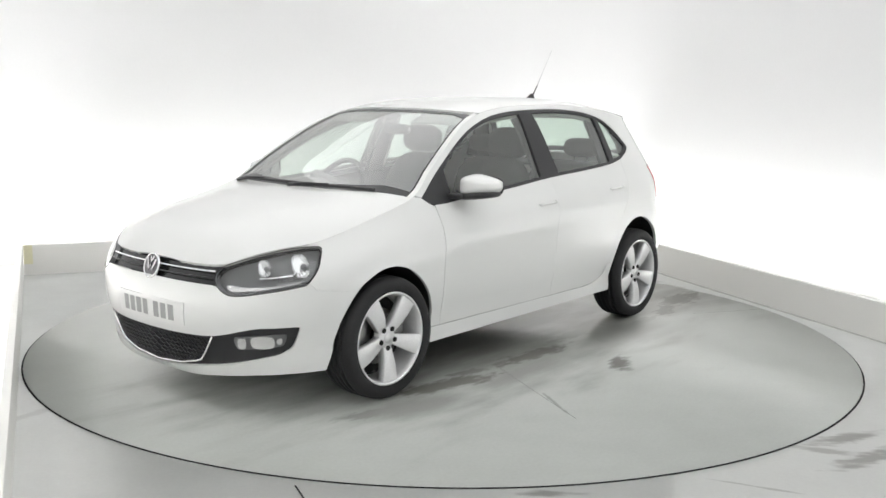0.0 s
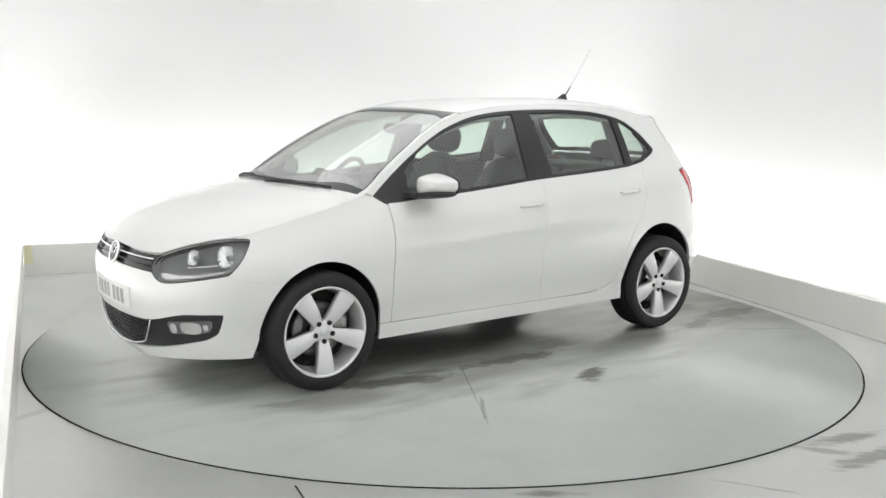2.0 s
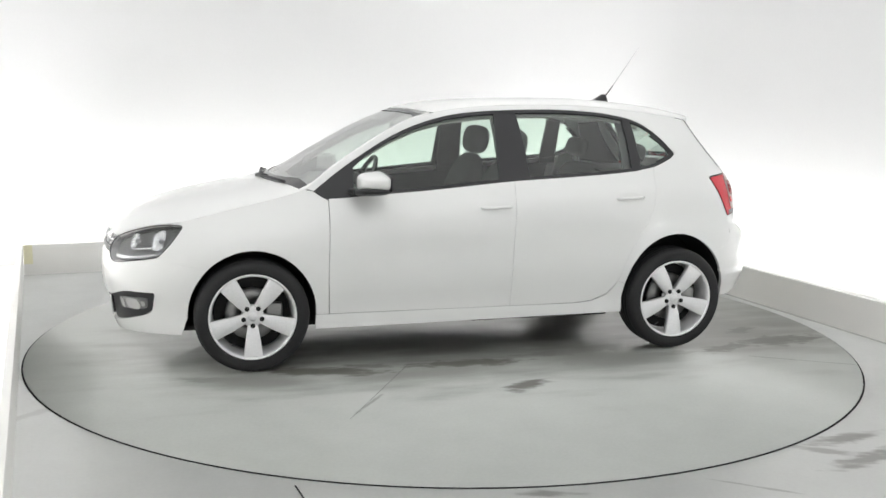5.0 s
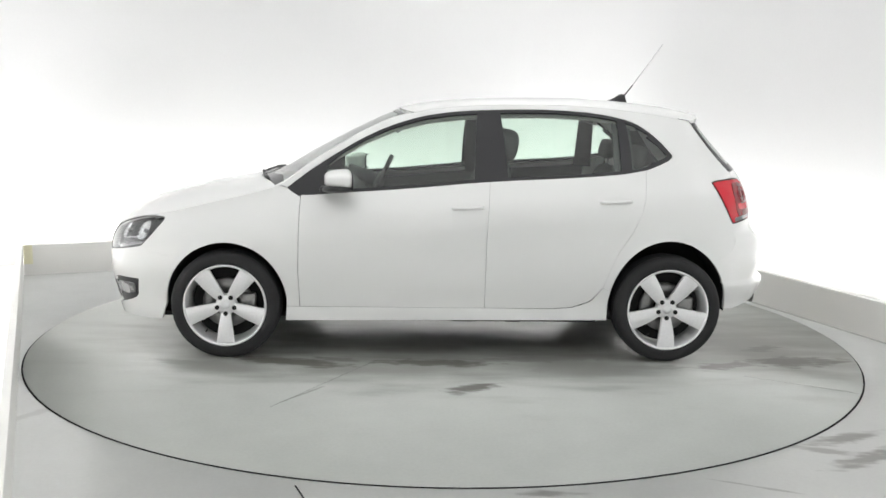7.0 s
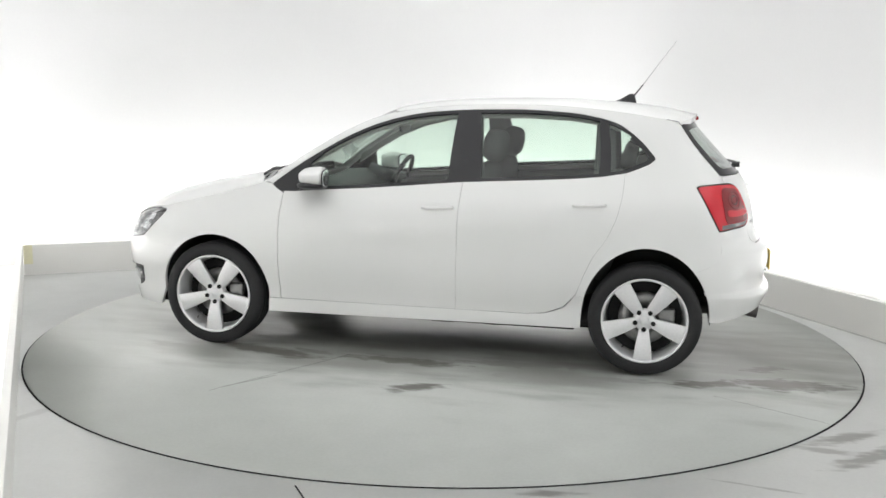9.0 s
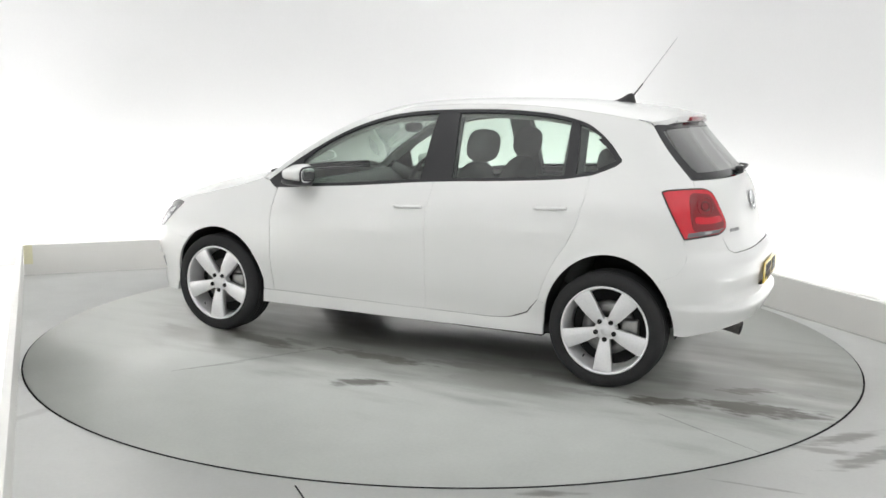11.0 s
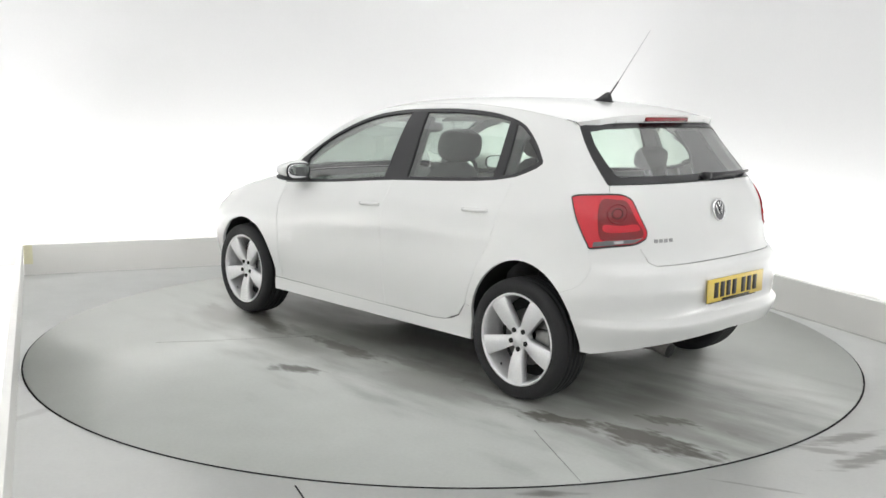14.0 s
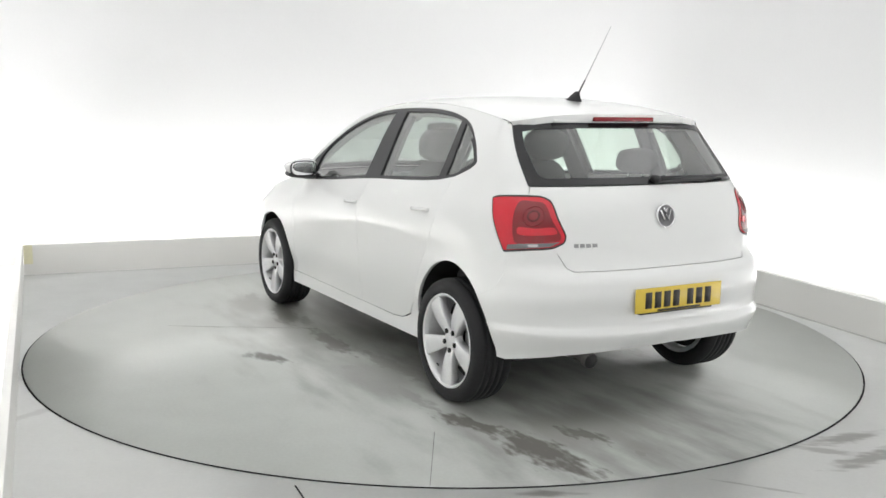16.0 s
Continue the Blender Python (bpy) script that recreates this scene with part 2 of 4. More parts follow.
def inset(poly, d):
    """The polygon drawn in by d."""
    n = len(poly)
    turn = sum(poly[i][0] * poly[(i + 1) % n][1] - poly[(i + 1) % n][0] * poly[i][1] for i in range(n))
    out = []
    for i in range(n):
        p, q, r = (Vector(poly[j % n]) for j in (i - 1, i, i + 1))
        a, b = (q - p), (r - q)
        if a.length < 1e-6 or b.length < 1e-6:
            out.append(tuple(q))
            continue
        na, nb = Vector((-a.y, a.x)).normalized(), Vector((-b.y, b.x)).normalized()
        m = (na + nb)
        if m.length < 1e-3:
            m = na
        m = m.normalized()
        k = d / max(0.45, m.dot(na))
        out.append(tuple(q + m * k * (1 if turn > 0 else -1)))
    return out


def panel(poly, fn, off=0.0, lip=0.018, step=0.05, side=1, gap=0.0, bm=None):
    """A piece of a curved skin: the polygon lies in the skin's two coordinates, fn maps them to the place. side -1 mirrors it."""
    bm2 = bmesh.new()
    if gap:
        poly = inset(poly, gap)
    clean = [poly[0]]
    for q in poly[1:]:
        if (Vector(q) - Vector(clean[-1])).length > 1e-4:
            clean.append(q)
    bm2.faces.new([bm2.verts.new((u, v, 0)) for u, v in clean])
    for axis in (0, 1):
        lo, hi = min(p[axis] for p in clean), max(p[axis] for p in clean)
        n = max(1, int((hi - lo) / step))
        for i in range(1, n):
            at = [0, 0, 0]
            at[axis] = lo + (hi - lo) * i / n
            no = [0, 0, 0]
            no[axis] = 1
            bmesh.ops.bisect_plane(bm2, geom=bm2.verts[:] + bm2.edges[:] + bm2.faces[:], plane_co=at, plane_no=no, dist=1e-6)
    bm2.verts.index_update()
    e = 2e-3
    place, normal = [], []
    for v in bm2.verts:
        u, w = v.co.x, v.co.y
        p = Vector(fn(u, w))
        n = (Vector(fn(u + e, w)) - Vector(fn(u - e, w))).cross(Vector(fn(u, w + e)) - Vector(fn(u, w - e)))
        n = n.normalized() if n.length > 1e-12 else Vector((0, 0, 1))
        if n.dot(p - Vector((p.x * 0.6, 0, 0.6))) < 0:
            n = -n
        place.append(p + n * off)
        normal.append(n)
    bm = bm or bmesh.new()
    kept = bm.faces.layers.int.get("kept") or bm.faces.layers.int.new("kept")
    mirror = Vector((1, side, 1))
    vs = [bm.verts.new(p * mirror) for p in place]
    faces = []
    for f in bm2.faces:
        ids = [v.index for v in f.verts]
        fv = [vs[i] for i in ids]
        g = bm.faces.new(fv)
        g.normal_update()
        want = sum((normal[i] for i in ids), Vector()) * mirror
        if g.normal.dot(want) < 0:
            g.normal_flip()
        faces.append(g)
    if lip:
        for ed in [x for x in bm2.edges if len(x.link_faces) == 1]:
            i, j = ed.verts[0].index, ed.verts[1].index
            if abs(place[i].y) < 0.004 and abs(place[j].y) < 0.004:
                continue
            a, b = vs[i], vs[j]
            c, d = bm.verts.new(b.co - normal[j] * mirror * lip), bm.verts.new(a.co - normal[i] * mirror * lip)
            bm.faces.new((a, b, c, d))[kept] = 1
            x = bm.edges.get((a, b))
            if x:
                x.smooth = False
    bm2.free()
    return bm


# ---- studio ----
def ring_floor(inner, outer, z, segs=160):
    bm = bmesh.new()
    a = [bm.verts.new((inner * math.cos(t), inner * math.sin(t), z)) for t in [2 * math.pi * i / segs for i in range(segs)]]
    b = [bm.verts.new((outer * math.cos(t), outer * math.sin(t), z)) for t in [2 * math.pi * i / segs for i in range(segs)]]
    c = [bm.verts.new((v.co.x, v.co.y, z - 0.05)) for v in a]
    for i in range(segs):
        j = (i + 1) % segs
        bm.faces.new((a[i], b[i], b[j], a[j]))
        bm.faces.new((a[i], a[j], c[j], c[i]))
    return sharpen(bm)


def build_studio():
    floor = part("floor", ring_floor(2.450, 7.7, -0.004), FLOOR, None)
    tagged(floor, "worn grey painted studio floor with scuffs and stains", "floor", kind="structure")
    bm = bmesh.new()
    lathe([(2.4495, -0.045), (2.4495, -0.0055)], 160, bm)
    bm.transform(Matrix.Rotation(radians(90), 4, "X"))
    tagged(part("floor_edge", bm, PIT, None), "dark rim of the round floor opening", "floor edge", kind="structure")
    joint = part("floor_joint", box(-0.0035, 0.0035, -0.55, 0.0, -0.02, -0.0030), PIT, None)
    joint.matrix_world = pose(-0.55, -2.445, 0, 0, 0, 23.5)
    tagged(joint, "dark joint line in the grey painted floor", "floor joint", kind="structure")
    pit = bmesh.new()
    bmesh.ops.create_circle(pit, cap_ends=True, radius=2.6, segments=64, matrix=Matrix.Translation((0, 0, -0.06)))
    tagged(part("floor_pit", pit, PIT, None), "dark pit below the turntable's rim", "pit", kind="structure")

    # kerb boards, a hand's width of trough behind them, and curved white walls
    def board(name, a, b, thick, h):
        d = (b - a)
        ob = part(name, box(0, d.length, 0, thick, -0.01, h, 0.004), KERB, None, smooth=False)
        ob.matrix_world = Matrix.Translation(a) @ Matrix.Rotation(math.atan2(d.y, d.x), 4, "Z")
        return tagged(ob, "low white painted kerb board round the studio floor", "kerb", kind="structure")

    tape = part("kerb_tape", box(0.004, 0.070, -0.0025, 0.0, 0.085, 0.238), TAPE, None, smooth=False)
    tape.matrix_world = Matrix.Translation(room(-2.46, 2.81)) @ Matrix.Rotation(radians(ROOM), 4, "Z")
    tagged(tape, "faded yellow tape on the white kerb board", "tape")
    board("kerb_back", room(-2.46, 2.81), room(2.68, 2.81), 0.04, 0.24)
    board("kerb_side_1", room(2.665, 2.81), room(2.455, -2.3), 0.04, 0.24)
    board("kerb_side_2", room(-2.46, -5.2), room(-2.46, 2.81), 0.04, 0.24)

    for e0, e1, n0, n1 in ((-2.965, 3.115, 2.852, 3.365), (-2.965, -2.502, -5.2, 2.848), (2.71, 3.115, -2.3, 2.848)):
        bed = part("trough_floor", box(e0, e1, n0, n1, -0.01, 0.012), KERB, None, smooth=False)
        bed.matrix_world = Matrix.Rotation(radians(ROOM), 4, "Z")
        tagged(bed, "white painted bed of the lamp trough behind the kerb", "trough", kind="structure")

    # wall: a rounded rectangle in plan, coved into the ceiling
    e0, e1, n0, n1, r, top = -3.0, 3.15, -6.6, 3.4, 0.9, 3.3
    plan = []
    for cx, cy, a0 in ((e1 - r, n1 - r, 0), (e0 + r, n1 - r, 90), (e0 + r, n0 + r, 180), (e1 - r, n0 + r, 270)):
        for k in range(13):
            a = radians(a0 + 90 * k / 12)
            plan.append((cx + r * math.cos(a), cy + r * math.sin(a)))
    bm = bmesh.new()
    rows = []
    for k, (ins, z) in enumerate([(0, -0.02), (0, 0.6), (0, 1.4), (0, 2.4)] + [(0.8 * (1 - math.cos(radians(q))), 2.5 + 0.8 * math.sin(radians(q))) for q in (0, 20, 40, 60, 80, 90)]):
        mid = ((e0 + e1) / 2, (n0 + n1) / 2)
        row = []
        for x, y in plan:
            fx, fy = 1 - ins / ((e1 - e0) / 2), 1 - ins / ((n1 - n0) / 2)
            row.append(bm.verts.new(room(mid[0] + (x - mid[0]) * fx, mid[1] + (y - mid[1]) * fy, z)))
        rows.append(row)
    n = len(plan)
    for u, v in zip(rows, rows[1:]):
        for j in range(n):
            bm.faces.new((u[j], v[j], v[(j + 1) % n], u[(j + 1) % n]))
    wall = part("wall", bm, WALL, None)
    tagged(wall, "curved plain white studio backdrop wall", "wall", kind="structure")
    mod = wall.modifiers.new("thickness", "SOLIDIFY")
    mod.thickness, mod.offset = 0.05, 0
    ceil = part("ceiling", box(e0, e1, n0, n1, 3.301, 3.36), WALL, None, smooth=False)
    ceil.matrix_world = Matrix.Rotation(radians(ROOM), 4, "Z")
    tagged(ceil, "plain white studio ceiling", "ceiling", kind="structure")


build_studio()


# ---- the car's skin ----
def curve(pts):
    """Smooth monotone interpolation through (u, v) pairs."""
    pts = sorted(pts)
    xs = [p[0] for p in pts]
    ys = [p[1] for p in pts]
    n = len(xs)
    d = [(ys[i+1]-ys[i])/(xs[i+1]-xs[i]) for i in range(n-1)]
    m = [d[0]] + [0 if d[i-1]*d[i] <= 0 else 2*d[i-1]*d[i]/(d[i-1]+d[i]) for i in range(1, n-1)] + [d[-1]]
    def f(x):
        if x <= xs[0]: return ys[0] + m[0]*(x-xs[0])
        if x >= xs[-1]: return ys[-1] + m[-1]*(x-xs[-1])
        lo, hi = 0, n-1
        while hi-lo > 1:
            k = (lo+hi)//2
            if xs[k] <= x: lo = k
            else: hi = k
        h = xs[hi]-xs[lo]
        t = (x-xs[lo])/h
        return (ys[lo]*(1+2*t)*(1-t)**2 + m[lo]*h*t*(1-t)**2 + ys[hi]*t*t*(3-2*t) + m[hi]*h*t*t*(t-1))
    return f
def step(a, b, x):
    t = min(1, max(0, (x-a)/(b-a))); return t*t*(3-2*t)
SECTION = curve([(.08,.74),(.16,.775),(.22,.795),(.285,.798),(.31,.792),(.40,.81),(.50,.824),(.60,.829),(.655,.833),(.69,.841),(.74,.841),(.79,.836),(.83,.826),(.88,.80),(.92,.777),(.96,.758),(1.0,.738),(1.08,.699),(1.17,.655),(1.26,.607),(1.33,.562),(1.38,.515),(1.42,.455),(1.46,.37)])
SHIFT = curve([(-1.95,.10),(-1.4,.105),(-.96,.09),(-.6,.07),(-.226,.05),(.3,.01),(.83,-.025),(1.2,-.09),(1.5,-.14),(1.95,-.19)])
TAPER = curve([(-1.95,.93),(-1.5,.955),(-1.1,.975),(-.5,.995),(0,1),(.5,.99),(.9,.97),(1.3,.955),(1.6,.94),(2,.91)])
FRONT = curve([(.08,1.86),(.14,1.915),(.165,1.955),(.20,1.972),(.25,1.983),(.33,2.0),(.40,2.018),(.48,2.025),(.55,2.025),(.60,2.015),(.655,1.993),(.70,1.97),(.73,1.95),(.77,1.91),(.82,1.84),(.9,1.72)])
REAR = curve([(.10,-1.78),(.20,-1.84),(.28,-1.87),(.36,-1.90),(.40,-1.920),(.432,-1.930),(.447,-1.926),(.460,-1.899),(.50,-1.898),(.60,-1.915),(.665,-1.905),(.70,-1.875),(.73,-1.84),(.80,-1.825),(.933,-1.797),(1.0,-1.775),(1.07,-1.73),(1.15,-1.655),(1.25,-1.56),(1.33,-1.485),(1.38,-1.44),(1.45,-1.38)])
SF, SB, LF, LB = 1.35, -1.28, 1.05, 1.05
NF, NB = 2.55, 3.0
def width(x, z):
    k = step(.42, .78, z)
    return SECTION(z - SHIFT(x)*k) * (1 - (1-TAPER(x))*step(.5, .92, z))
def skin(s, z):
    """Point of the car's outer skin: s runs round the car from the tail's middle to the nose's middle, z is the height."""
    if s > SF:
        a = min(1, (s-SF)/LF)*math.pi/2
        x = SF + (FRONT(z)-SF)*math.sin(a)**(2/NF)
        return x, width(x, z)*max(0, math.cos(a))**(2/NF), z
    if s < SB:
        a = min(1, (SB-s)/LB)*math.pi/2
        x = SB + (REAR(z)-SB)*math.sin(a)**(2/NB)
        return x, width(x, z)*max(0, math.cos(a))**(2/NB), z
    return s, width(s, z), z
def along(x, z):
    """The s at which the skin is at x."""
    if x > SF: return SF + LF*math.asin(min(1, (x-SF)/(FRONT(z)-SF))**(NF/2))/(math.pi/2)
    if x < SB: return SB - LB*math.asin(min(1, (x-SB)/(REAR(z)-SB))**(NB/2))/(math.pi/2)
    return x
EDGE = curve([(-1.50,1.33),(-1.35,1.352),(-1.15,1.384),(-.9,1.412),(-.6,1.428),(-.3,1.424),(-.074,1.412),(.117,1.389),(.307,1.345),(.462,1.277),(.619,1.187),(.777,1.085),(.95,.962),(1.1,.915),(1.3,.866),(1.45,.829),(1.577,.797),(1.64,.785),(1.713,.774),(1.779,.757),(1.839,.736),(1.877,.718),(1.909,.700),(1.94,.695),(2.0,.692)])
MIDDLE = curve([(-1.55,1.375),(-1.463,1.395),(-1.28,1.432),(-1.0,1.459),(-.7,1.472),(-.4,1.468),(-.1,1.454),(.1,1.436),(.25,1.409),(.40,1.352),(.62,1.244),(.82,1.136),(1.05,1.008),(1.14,.978),(1.22,.965),(1.45,.925),(1.66,.876),(1.8,.831),(1.88,.785),(1.935,.738),(1.965,.708),(2.0,.67)])
def rim(x):
    z = EDGE(x)
    if x > SF: return skin(along(x, z), z)[1]
    return width(x, z)
def lid(x, y):
    """Point of the bonnet, windscreen and roof."""
    e, m = EDGE(x), MIDDLE(x)
    q = min(1.0, abs(y)/max(.01, rim(x)))
    p = 2.4 + 1.0*step(.3, 0, x)
    return x, y, m - (m-e)*q**p


# ---- turntable ----
def turn_angle(t):
    return -129.53 - 6.9144 * t


def build_turntable():
    bm = bmesh.new()
    segs, r = 160, 2.440
    top = [bm.verts.new((r * math.cos(a), r * math.sin(a), 0.0)) for a in [2 * math.pi * i / segs for i in range(segs)]]
    low = [bm.verts.new((v.co.x, v.co.y, -0.045)) for v in top]
    bm.faces.new(top)
    for i in range(segs):
        bm.faces.new((top[i], low[i], low[(i + 1) % segs], top[(i + 1) % segs]))
    base = new("turntable")
    tagged(base, "round grey painted car turntable just proud of the floor, oil stained", "turntable")
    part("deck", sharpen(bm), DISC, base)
    edge = bmesh.new()
    for z0, z1, q in ((-0.045, -0.0015, 2.4408),):
        a = [edge.verts.new((q * math.cos(k), q * math.sin(k), z0)) for k in [2 * math.pi * i / segs for i in range(segs)]]
        b = [edge.verts.new((v.co.x, v.co.y, z1)) for v in a]
        for i in range(segs):
            edge.faces.new((a[i], a[(i + 1) % segs], b[(i + 1) % segs], b[i]))
    part("edge_band", edge, PIT, base, "dark rubber edge of the turntable")
    for a, r0, r1 in ((60.3, 0.8, 1.75), (149.2, 1.85, 2.43)):
        seam = part("seam", box(r0, r1, -0.0013, 0.0013, -0.01, 0.0006), SEAM, base)
        seam.rotation_euler = (0, 0, radians(a))
    return base


# ---- the car ----
XF, XR, ZH = 1.235, -1.235, 0.302


def arch(cx, a, b, p0, p1, n=18):
    out = []
    for i in range(n + 1):
        p = radians(p0 + (p1 - p0) * i / n)
        x, z = cx + a * math.cos(p), ZH + b * math.sin(p)
        out.append((along(x, z), z))
    return out


def line(fn, a, b, n=14):
    return [(a + (b - a) * i / n, fn(a + (b - a) * i / n)) for i in range(n + 1)]


FRONT_ARCH = lambda p0, p1, n=18: arch(1.232, 0.335, 0.352, p0, p1, n)
REAR_ARCH = lambda p0, p1, n=18: arch(-1.236, 0.338, 0.388, p0, p1, n)
GLASS_TOP = curve([(-1.25, 1.160), (-1.195, 1.225), (-1.12, 1.29), (-1.04, 1.338), (-.94, 1.366), (-.78, 1.390), (-.52, 1.402), (-.3, 1.398), (-.074, 1.386), (.117, 1.361), (.307, 1.308), (.462, 1.241), (.619, 1.151), (.777, 1.047), (.901, .953)])
GLASS_LOW = curve([(-1.25, 1.145), (-1.22, 1.125), (-1.116, 1.082), (-.959, 1.053), (-.643, 1.028), (-.226, 1.003), (.301, .953), (.614, .930), (.832, .913), (.88, .925), (.901, .948)])
DOOR_GAP_REAR = [(-.75, .325), (-.80, .345), (-.865, .42), (-.905, .53), (-.95, .63), (-1.02, .735), (-1.065, .84), (-1.09, .95), (-1.098, 1.076)]
TAIL_LAMP = [(-1.443, 1.010), (-1.46, 1.021), (-1.492, 1.026), (-1.62, 1.032), (-1.769, 1.033), (-1.82, 1.022), (-1.853, 1.003), (-1.90, .94), (-1.944, .871), (-1.943, .845), (-1.93, .828), (-1.864, .806), (-1.72, .797), (-1.60, .786), (-1.579, .791)]
HEAD_LAMP = [(1.570, .768), (1.587, .776), (1.652, .776), (1.758, .768), (1.85, .751), (1.94, .731), (2.059, .696), (2.10, .665), (2.108, .634), (2.088, .604), (2.062, .584), (2.02, .570), (1.96, .573), (1.871, .587), (1.676, .619), (1.655, .635), (1.608, .69), (1.575, .745)]
INTAKE = [(2.4, .362), (2.25, .366), (2.103, .376), (1.917, .421), (1.80, .428), (1.692, .430), (1.688, .415), (1.716, .339), (1.755, .312), (1.821, .293), (1.962, .261), (2.08, .237), (2.199, .217), (2.3, .196), (2.4, .182)]



def spline(pts, closed=True, k=4):
    """Rounds an outline: k points for each of its sides."""
    n, out = len(pts), []
    for i in range(n if closed else n - 1):
        q = [Vector(pts[(i + j) % n] if closed else pts[min(max(i + j, 0), n - 1)]) for j in (-1, 0, 1, 2)]
        span = (q[2] - q[1]).length
        m1, m2 = (q[2] - q[0]) * 0.5, (q[3] - q[1]) * 0.5
        m1, m2 = (m * min(1.0, 1.2 * span / max(m.length, 1e-6)) for m in (m1, m2))
        for j in range(k):
            t = j / k
            out.append(tuple(q[1] * (1 + 2 * t) * (1 - t) ** 2 + m1 * t * (1 - t) ** 2 + q[2] * t * t * (3 - 2 * t) + m2 * t * t * (t - 1)))
    if not closed:
        out.append(tuple(pts[-1]))
    return out


def stretch(poly, a, b, k=4):
    """The part of a rounded outline from corner a on to corner b."""
    n = len(poly)
    i, out = a * k, []
    while True:
        out.append(poly[i % n])
        if i % n == (b * k) % n:
            return out
        i += 1


HEAD_LAMP, TAIL_LAMP, INTAKE = spline(HEAD_LAMP), spline(TAIL_LAMP), spline(INTAKE, False, 3)
HEAD_HOLE, TAIL_HOLE = inset(HEAD_LAMP, -0.002), inset(TAIL_LAMP, -0.001)


def both(name, poly, fn, mat, parent, label="", off=0.0, lip=0.018, gap=0.0008, step_=0.05):
    """The same panel on the two sides of the car, each a part of its own."""
    return [part(name, panel(poly, fn, off, lip, step_, s, gap), mat, parent, label) for s in (1, -1)]


def across(name, poly, fn, mat, parent, label="", off=0.0, lip=0.018, gap=0.0, step_=0.05):
    """A panel that reaches over the car's middle line."""
    bm = panel(poly, fn, off, lip, step_, 1, gap)
    panel(poly, fn, off, lip, step_, -1, gap, bm)
    bmesh.ops.remove_doubles(bm, verts=[v for v in bm.verts if abs(v.co.y) < 0.004], dist=0.008)
    return part(name, bm, mat, parent, label)


def build_skin(car):
    # front wing
    wing = [(.829, .296), (.835, .5), (.829, .75), (.826, .905), (.865, .925), (.905, .953), (.94, .958)] + [(along(x, EDGE(x)), EDGE(x)) for x in (.95, 1.05, 1.15, 1.25, 1.35, 1.45, 1.52, 1.58, 1.62)]
    wing += stretch(HEAD_HOLE, 15, 2)[::-1] + [(1.65, .623), (1.62, .596)]
    wing += FRONT_ARCH(48, 172, 26) + [(.899, .296)]
    both("front_wing", wing, skin, PAINT, car, gap=0.0004)
    # doors
    door = [(.826, .296), (.833, .5), (.827, .75), (.823, .914)] + [(x, GLASS_LOW(x)) for x in (.75, .614, .45, .301, .1, -.1, -.224)] + [(-.214, .85), (-.208, .70), (-.205, .5), (-.205, .296)]
    fronts = both("front_door", door, skin, PAINT, car)
    door = [(-.205, .296), (-.205, .5), (-.208, .70), (-.214, .85), (-.224, GLASS_LOW(-.224))] + [(x, GLASS_LOW(x)) for x in (-.4, -.55, -.7, -.85, -.98, -1.098)] + DOOR_GAP_REAR[::-1][1:] + [(-.70, .306), (-.6, .298)]
    rears = both("rear_door", door, skin, PAINT, car)
    for pair, x, z in ((fronts, -0.095, 0.862), (rears, -0.915, 0.905)):
        for door, s in zip(pair, (1, -1)):
            bm = bmesh.new()
            path = [Vector((x + dx, s * (width(x + dx, z) + dy), z + dx * -0.04)) for dx, dy in ((-.092, -.005), (-.075, .005), (-.04, .009), (.02, .009), (.06, .006), (.085, -.005))]
            tube(path, 0.0072, bm, 10)
            for v in bm.verts:
                v.co.z = z + (v.co.z - z) * 1.25
            part("door_handle", bm, PAINT, door, "white painted pull handle")
            cup = [(x + .085 * math.cos(a), z + .004 + .024 * math.sin(a)) for a in [2 * math.pi * i / 20 for i in range(20)]]
            part("handle_recess", panel(cup, skin, 0.0015, 0, 0.05, s), PAINT, door)
    # sill
    sill = [(.90, .295), (-.6, .2965), (-.70, .3045), (-.755, .320), (-.805, .342), (-.866, .4195), (-.9095, .402), (-.900, .34), (-.898, .30), (-.896, .232), (.905, .215)]
    both("sill", sill, skin, PAINT, car)
    # side frame: windscreen pillar, roof rail, rear wing
    frame_line = [(along(x, EDGE(x)), EDGE(x)) for x in (.94, .86, .777, .7, .619, .54, .462, .38, .307, .2, .117, 0, -.15, -.3, -.5, -.7, -.9, -1.05, -1.2, -1.30, -1.36)]
    quarter = frame_line + [(-1.509, 1.335), (-1.55, 1.275), (-1.605, 1.20), (-1.66, 1.125), (-1.700, 1.070), (-1.697, 1.0355)] + stretch(TAIL_HOLE, 14, 3)[::-1] + [(-1.5865, .717), (-1.50, .6165)]
    quarter += REAR_ARCH(136, 15, 26) + DOOR_GAP_REAR[2:]
    quarter += [(-1.116, GLASS_LOW(-1.116)), (-1.17, 1.103), (-1.222, 1.127), (-1.25, 1.150), (-1.25, 1.162)]
    quarter += [(x, GLASS_TOP(x)) for x in (-1.225, -1.195, -1.16, -1.12, -1.08, -1.04, -.99, -.94, -.86, -.78, -.65, -.52, -.4, -.3, -.18, -.074, .02, .117, .21, .307, .385, .462, .54, .619, .7, .777, .84, .901)]
    both("side_frame", quarter, skin, PAINT, car, gap=0.0004)
    # bumpers
    nose = [(2.4, .612), (2.25, .611), (2.115, .609)] + stretch(HEAD_HOLE, 9, 15) + [(1.65, .623), (1.62, .596)]
    nose += FRONT_ARCH(48, 0, 12) + [(1.560, .210), (1.75, .207), (1.93, .198), (2.12, .178), (2.307, .15), (2.4, .145), (2.4, .180)] + INTAKE[::-1][1:]
